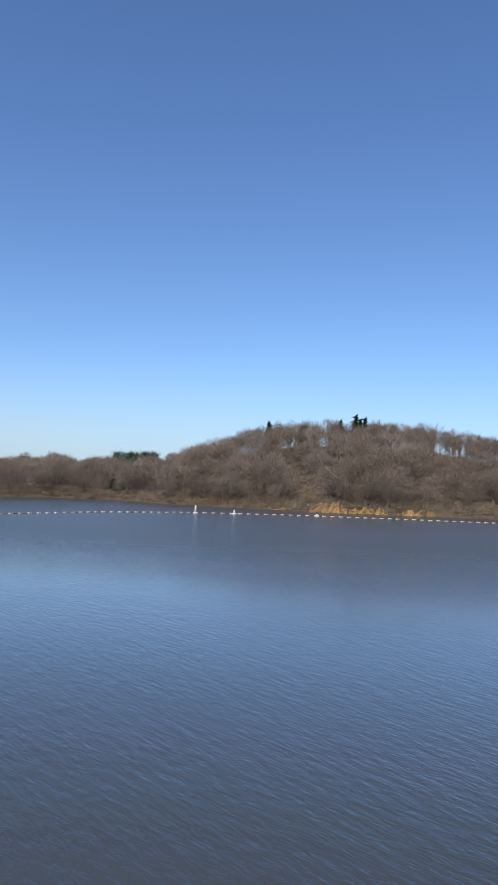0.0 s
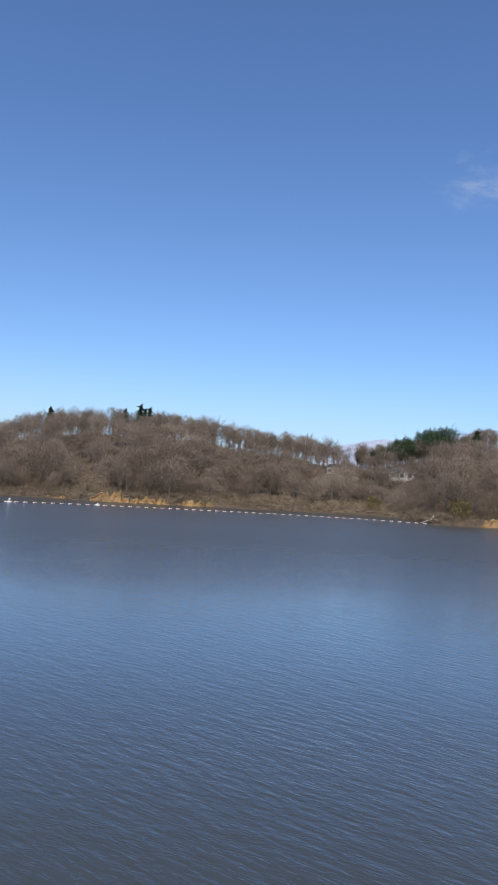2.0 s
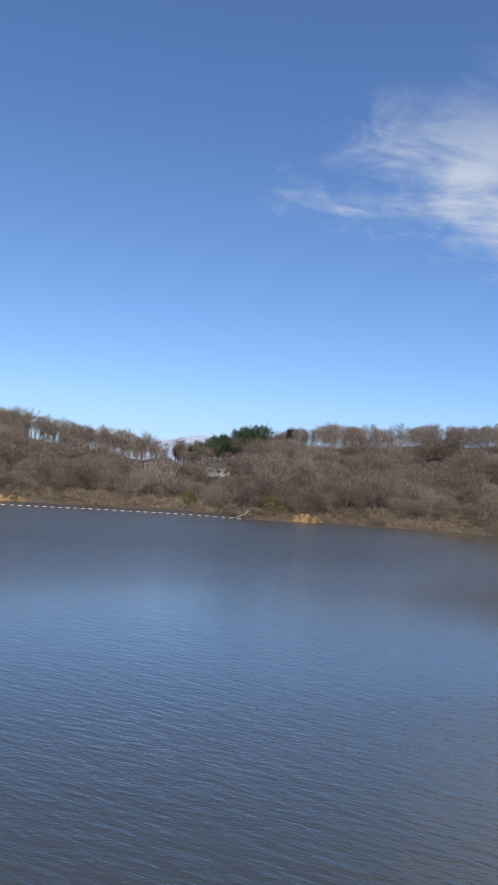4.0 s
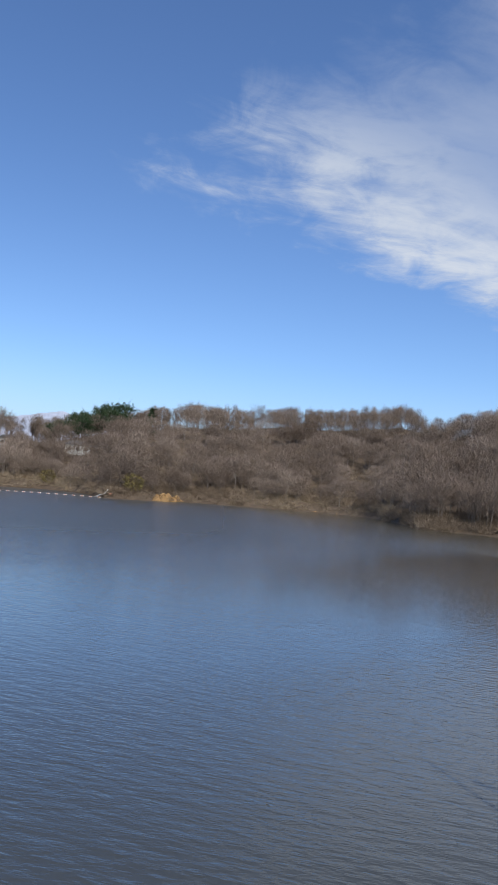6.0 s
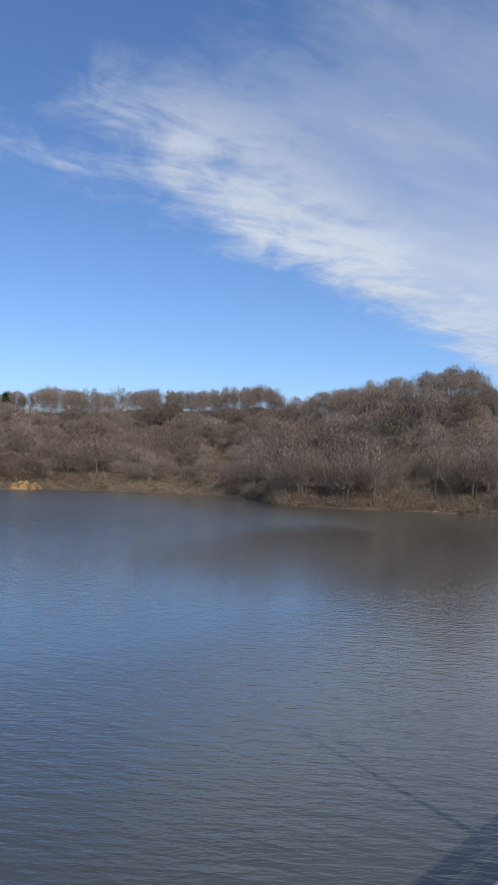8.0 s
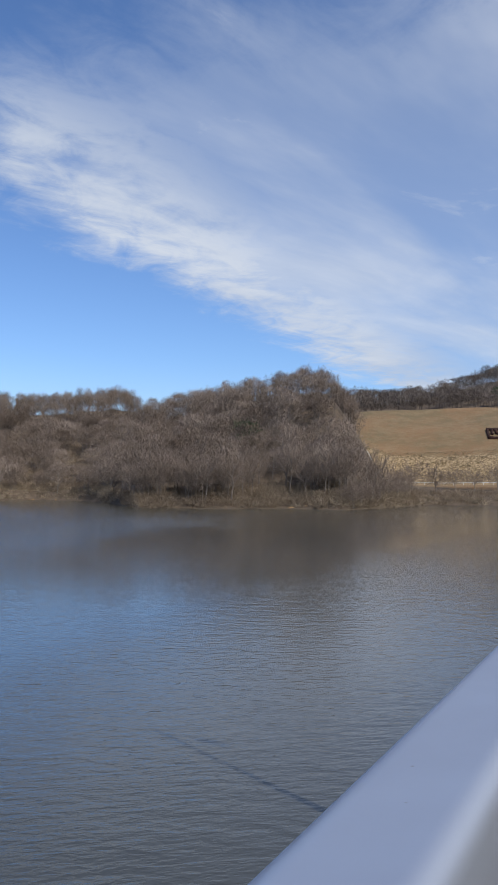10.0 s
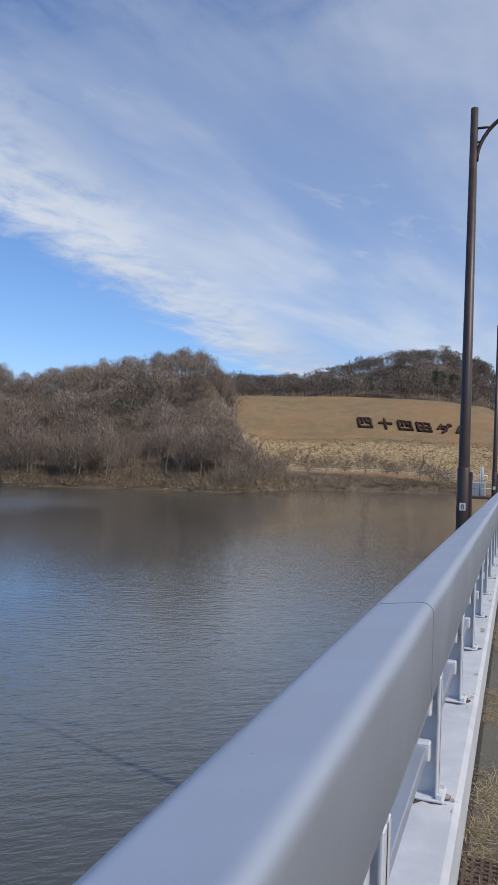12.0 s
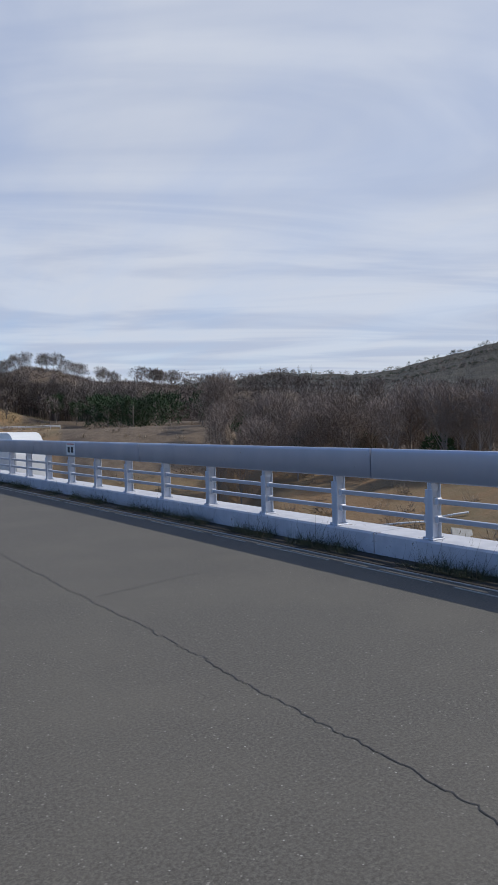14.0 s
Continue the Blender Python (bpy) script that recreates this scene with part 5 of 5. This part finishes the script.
def valley_litter():
    a, b, c = valley_spot(43.8, 8.6), valley_spot(47.5, 8.4), valley_spot(50.6, 7.6)
    for p, q in ((a, b), (b + Vector((1.5, 0, 0.3)), c)):
        pipe = empty("white_pipe", p, "long white pipe lying on the earth below the dam", "pipe", "pipes below the dam")
        d = q - p
        bm = bmesh.new()
        tube(bm, [(0, 0, 0.25), d * 0.5 + Vector((0, 0, 0.32)), d + Vector((0, 0, 0.28))], [0.13] * 3, 8)
        part("tube", bm, WHITE, pipe)
        for f in (0.02, 0.5, 0.98):
            bm = bmesh.new()
            k = d * f + Vector((0, 0, 0.28))
            tube(bm, [k - d.normalized() * 0.12, k + d.normalized() * 0.12], [0.17, 0.17], 8)
            part("coupling", bm, WHITE, pipe)
    p = valley_spot(50.2, 9.6)
    slab = empty("concrete_slab", p, "tilted weathered concrete slab on the slope below the dam", "slab")
    slab.rotation_euler = (radians(24), radians(8), radians(-40))
    bm = bmesh.new()
    box(bm, -1.2, 1.2, -2.4, 2.4, -0.2, 0.25, 0.05)
    part("slab", bm, CONCRETE, slab)
    for x, y in ((-0.7, 2.3), (0.2, 2.35), (0.8, 2.3)):
        bm = bmesh.new()
        tube(bm, [(x, y, 0.05), (x, y + 0.5, 0.12)], [0.03, 0.02], 5)
        part("bar", bm, RUST, slab)


valley_litter()


def rail_label():
    l = empty("warning_label", (5.857, 15.23, 0.99), "white warning label with dark bars on the railing beam", "label")
    bm = bmesh.new()
    box(bm, -0.004, 0.001, -0.24, 0.24, -0.13, 0.13)
    part("sheet", bm, WHITE, l)
    for y, z, w, h, m in ((0, 0.10, 0.2, 0.01, RED), (-0.1, -0.02, 0.06, 0.06, BLACK), (0.1, -0.02, 0.06, 0.06, BLACK)):
        bm = bmesh.new()
        box(bm, -0.008, -0.003, y - w, y + w, z - h, z + h)
        part("bar", bm, m, l)


rail_label()


# ---- distance ----
def ridge(name, az_list, el_list, r, depth, mat, label, rough):
    """A far range of hills."""
    bm = bmesh.new()
    n = 220
    rows = []
    for i in range(n + 1):
        az = az_list[0] + (az_list[-1] - az_list[0]) * i / n
        el = float(np.interp(az, az_list, el_list))
        h = 1.5 + r * math.tan(radians(el)) + rough * (noise.noise((az * 1.3, 0.2, 0.0)) + 0.6 * noise.noise((az * 4.7, 0.9, 0.0)))
        row = []
        for j in range(9):
            f = j / 8
            rr = r - depth * (1 - f)
            z = -20 + (h + 20) * f ** 1.2 + rough * 1.5 * noise.noise((az * 1.1, f * 6, 2.0)) * (1 - f) * f
            row.append(bm.verts.new((rr * math.sin(radians(az)), rr * math.cos(radians(az)), z)))
        rows.append(row)
    for a, b in zip(rows, rows[1:]):
        for j in range(8):
            f = bm.faces.new((a[j], b[j], b[j + 1], a[j + 1]))
            f.smooth = True
    tops = [(*v.co, rng.uniform(0.8, 1.5)) for row in rows for v in row[6:] for _ in range(2)]
    tagged(part(name, bm, mat), label, "mountain", "", "structure")
    return [(x + rng.uniform(-6, 6), y + rng.uniform(-6, 6), z - 6.5, sc) for x, y, z, sc in tops]


far_tops = ridge("backdrop_hills", [24, 33, 36, 39, 43, 45.5, 48, 50.5, 53, 57, 63, 80], [2.6, 3.0, 3.55, 3.35, 3.1, 3.4, 4.0, 4.5, 5.1, 5.7, 5.2, 4.0], 1300, 700, MOUNT, "wooded brown-green hills in the distance", 2.5)
FAR_PINES = [pine(9.0, 4.0, 5) for _ in range(4)]
split = len(far_tops) // 2
far_mix = [far_tops[i] for i in rng.permutation(len(far_tops))]
scatter("far_pines", FAR_PINES, far_mix[:split], [NEEDLE, PALE_BARK], "dark evergreen trees on the distant hills", "woods")
scatter("far_woods", FAR_TREES, far_mix[split::2], [BARK, PALE_BARK], "leafless brown trees on the distant hills", "woods", tone_field(far_mix[split::2]))
# no haze in the air here; the mountain's colour carries it
ridge("backdrop_mountain", [-71, -69, -67.3, -66.3, -65.8, -65, -63, -61], [3.4, 3.7, 4.1, 4.3, 4.4, 4.15, 3.8, 3.3], 4200, 900, SNOW, "snow-capped mountain far behind the woods, distance haze put into its colour", 4)


def pale_stain():
    """Flecks of lime that have washed over the asphalt."""
    bm = bmesh.new()
    for _ in range(1500):
        t = rng.uniform() ** 1.3
        x, y = 0.19 + 0.13 * t + 0.025 * math.sin(t * 5) + rng.normal() * (0.018 + 0.014 * t), 2.35 + t * 1.0
        r = abs(rng.normal()) * 0.0020 + 0.0007
        k = rng.integers(4, 7)
        vs = [bm.verts.new((x + r * math.cos(i * 6.283 / k + t) * rng.uniform(0.6, 1.3), y + r * 1.4 * math.sin(i * 6.283 / k + t), 0.0025)) for i in range(k)]
        bm.faces.new(vs)
    tagged(part("lime_stain", bm, CONCRETE), "pale lime flecks washed over the asphalt", "stain", "", "stuff")


pale_stain()


def far_pylon(az):
    r = 1240
    x, y = r * math.sin(radians(az)), r * math.cos(radians(az))
    p = empty("pylon", (x, y, 1.5 + r * math.tan(radians(3.1))), "thin grey power pylon on the far hills", "pylon", "far pylons")
    bm = bmesh.new()
    tube(bm, [(0, 0, -8), (0, 0, 20)], [1.0, 0.35], 4)
    part("mast", bm, STEEL, p)
    for z in (12, 16):
        bm = bmesh.new()
        tube(bm, [(-3.5, 0, z), (3.5, 0, z)], [0.3, 0.3], 4)
        part("arm", bm, STEEL, p)


for az in (35.2, 38.1, 39.1):
    far_pylon(az)


def foot_stains():
    """Rusty dirt that has gathered round the feet of the lakeside posts."""
    for k in range(-1, 12):
        y0 = 2.93 + 1.30 * k
        bm = bmesh.new()
        ring = []
        for i in range(22):
            a = i * 2 * math.pi / 22
            r = 0.095 + 0.045 * noise.noise((math.cos(a) * 2, math.sin(a) * 2, k * 3.1)) + 0.02 * rng.uniform()
            ring.append(bm.verts.new((min(-0.43, -0.565 + math.cos(a) * r * 1.05), y0 + math.sin(a) * r * 0.85, 0.2618)))
        bm.faces.new(ring)
        tagged(part("rust_stain", bm, RUST), "brown rust stain round a railing post foot", "stain", "rust stains", "structure")
    # dark flakes where the kerb's paint has peeled
    for _ in range(26):
        bm = bmesh.new()
        x, y, w = rng.uniform(-0.47, -0.425), 1.0 + 14 * rng.uniform() ** 1.5, rng.uniform(0.01, 0.05)
        n = 12
        vs = []
        for i in range(n):
            a = i * 2 * math.pi / n
            r = w * (0.55 + 0.6 * abs(noise.noise((math.cos(a) * 1.7 + x * 40, math.sin(a) * 1.7, y))))
            vs.append(bm.verts.new((min(-0.44, x + math.cos(a) * r * 0.6), y + math.sin(a) * r * 1.3, 0.2622)))
        bm.faces.new(vs)
        tagged(part("paint_flake", bm, CONCRETE), "grey patch where kerb paint has peeled", "stain", "paint flakes", "structure")


foot_stains()
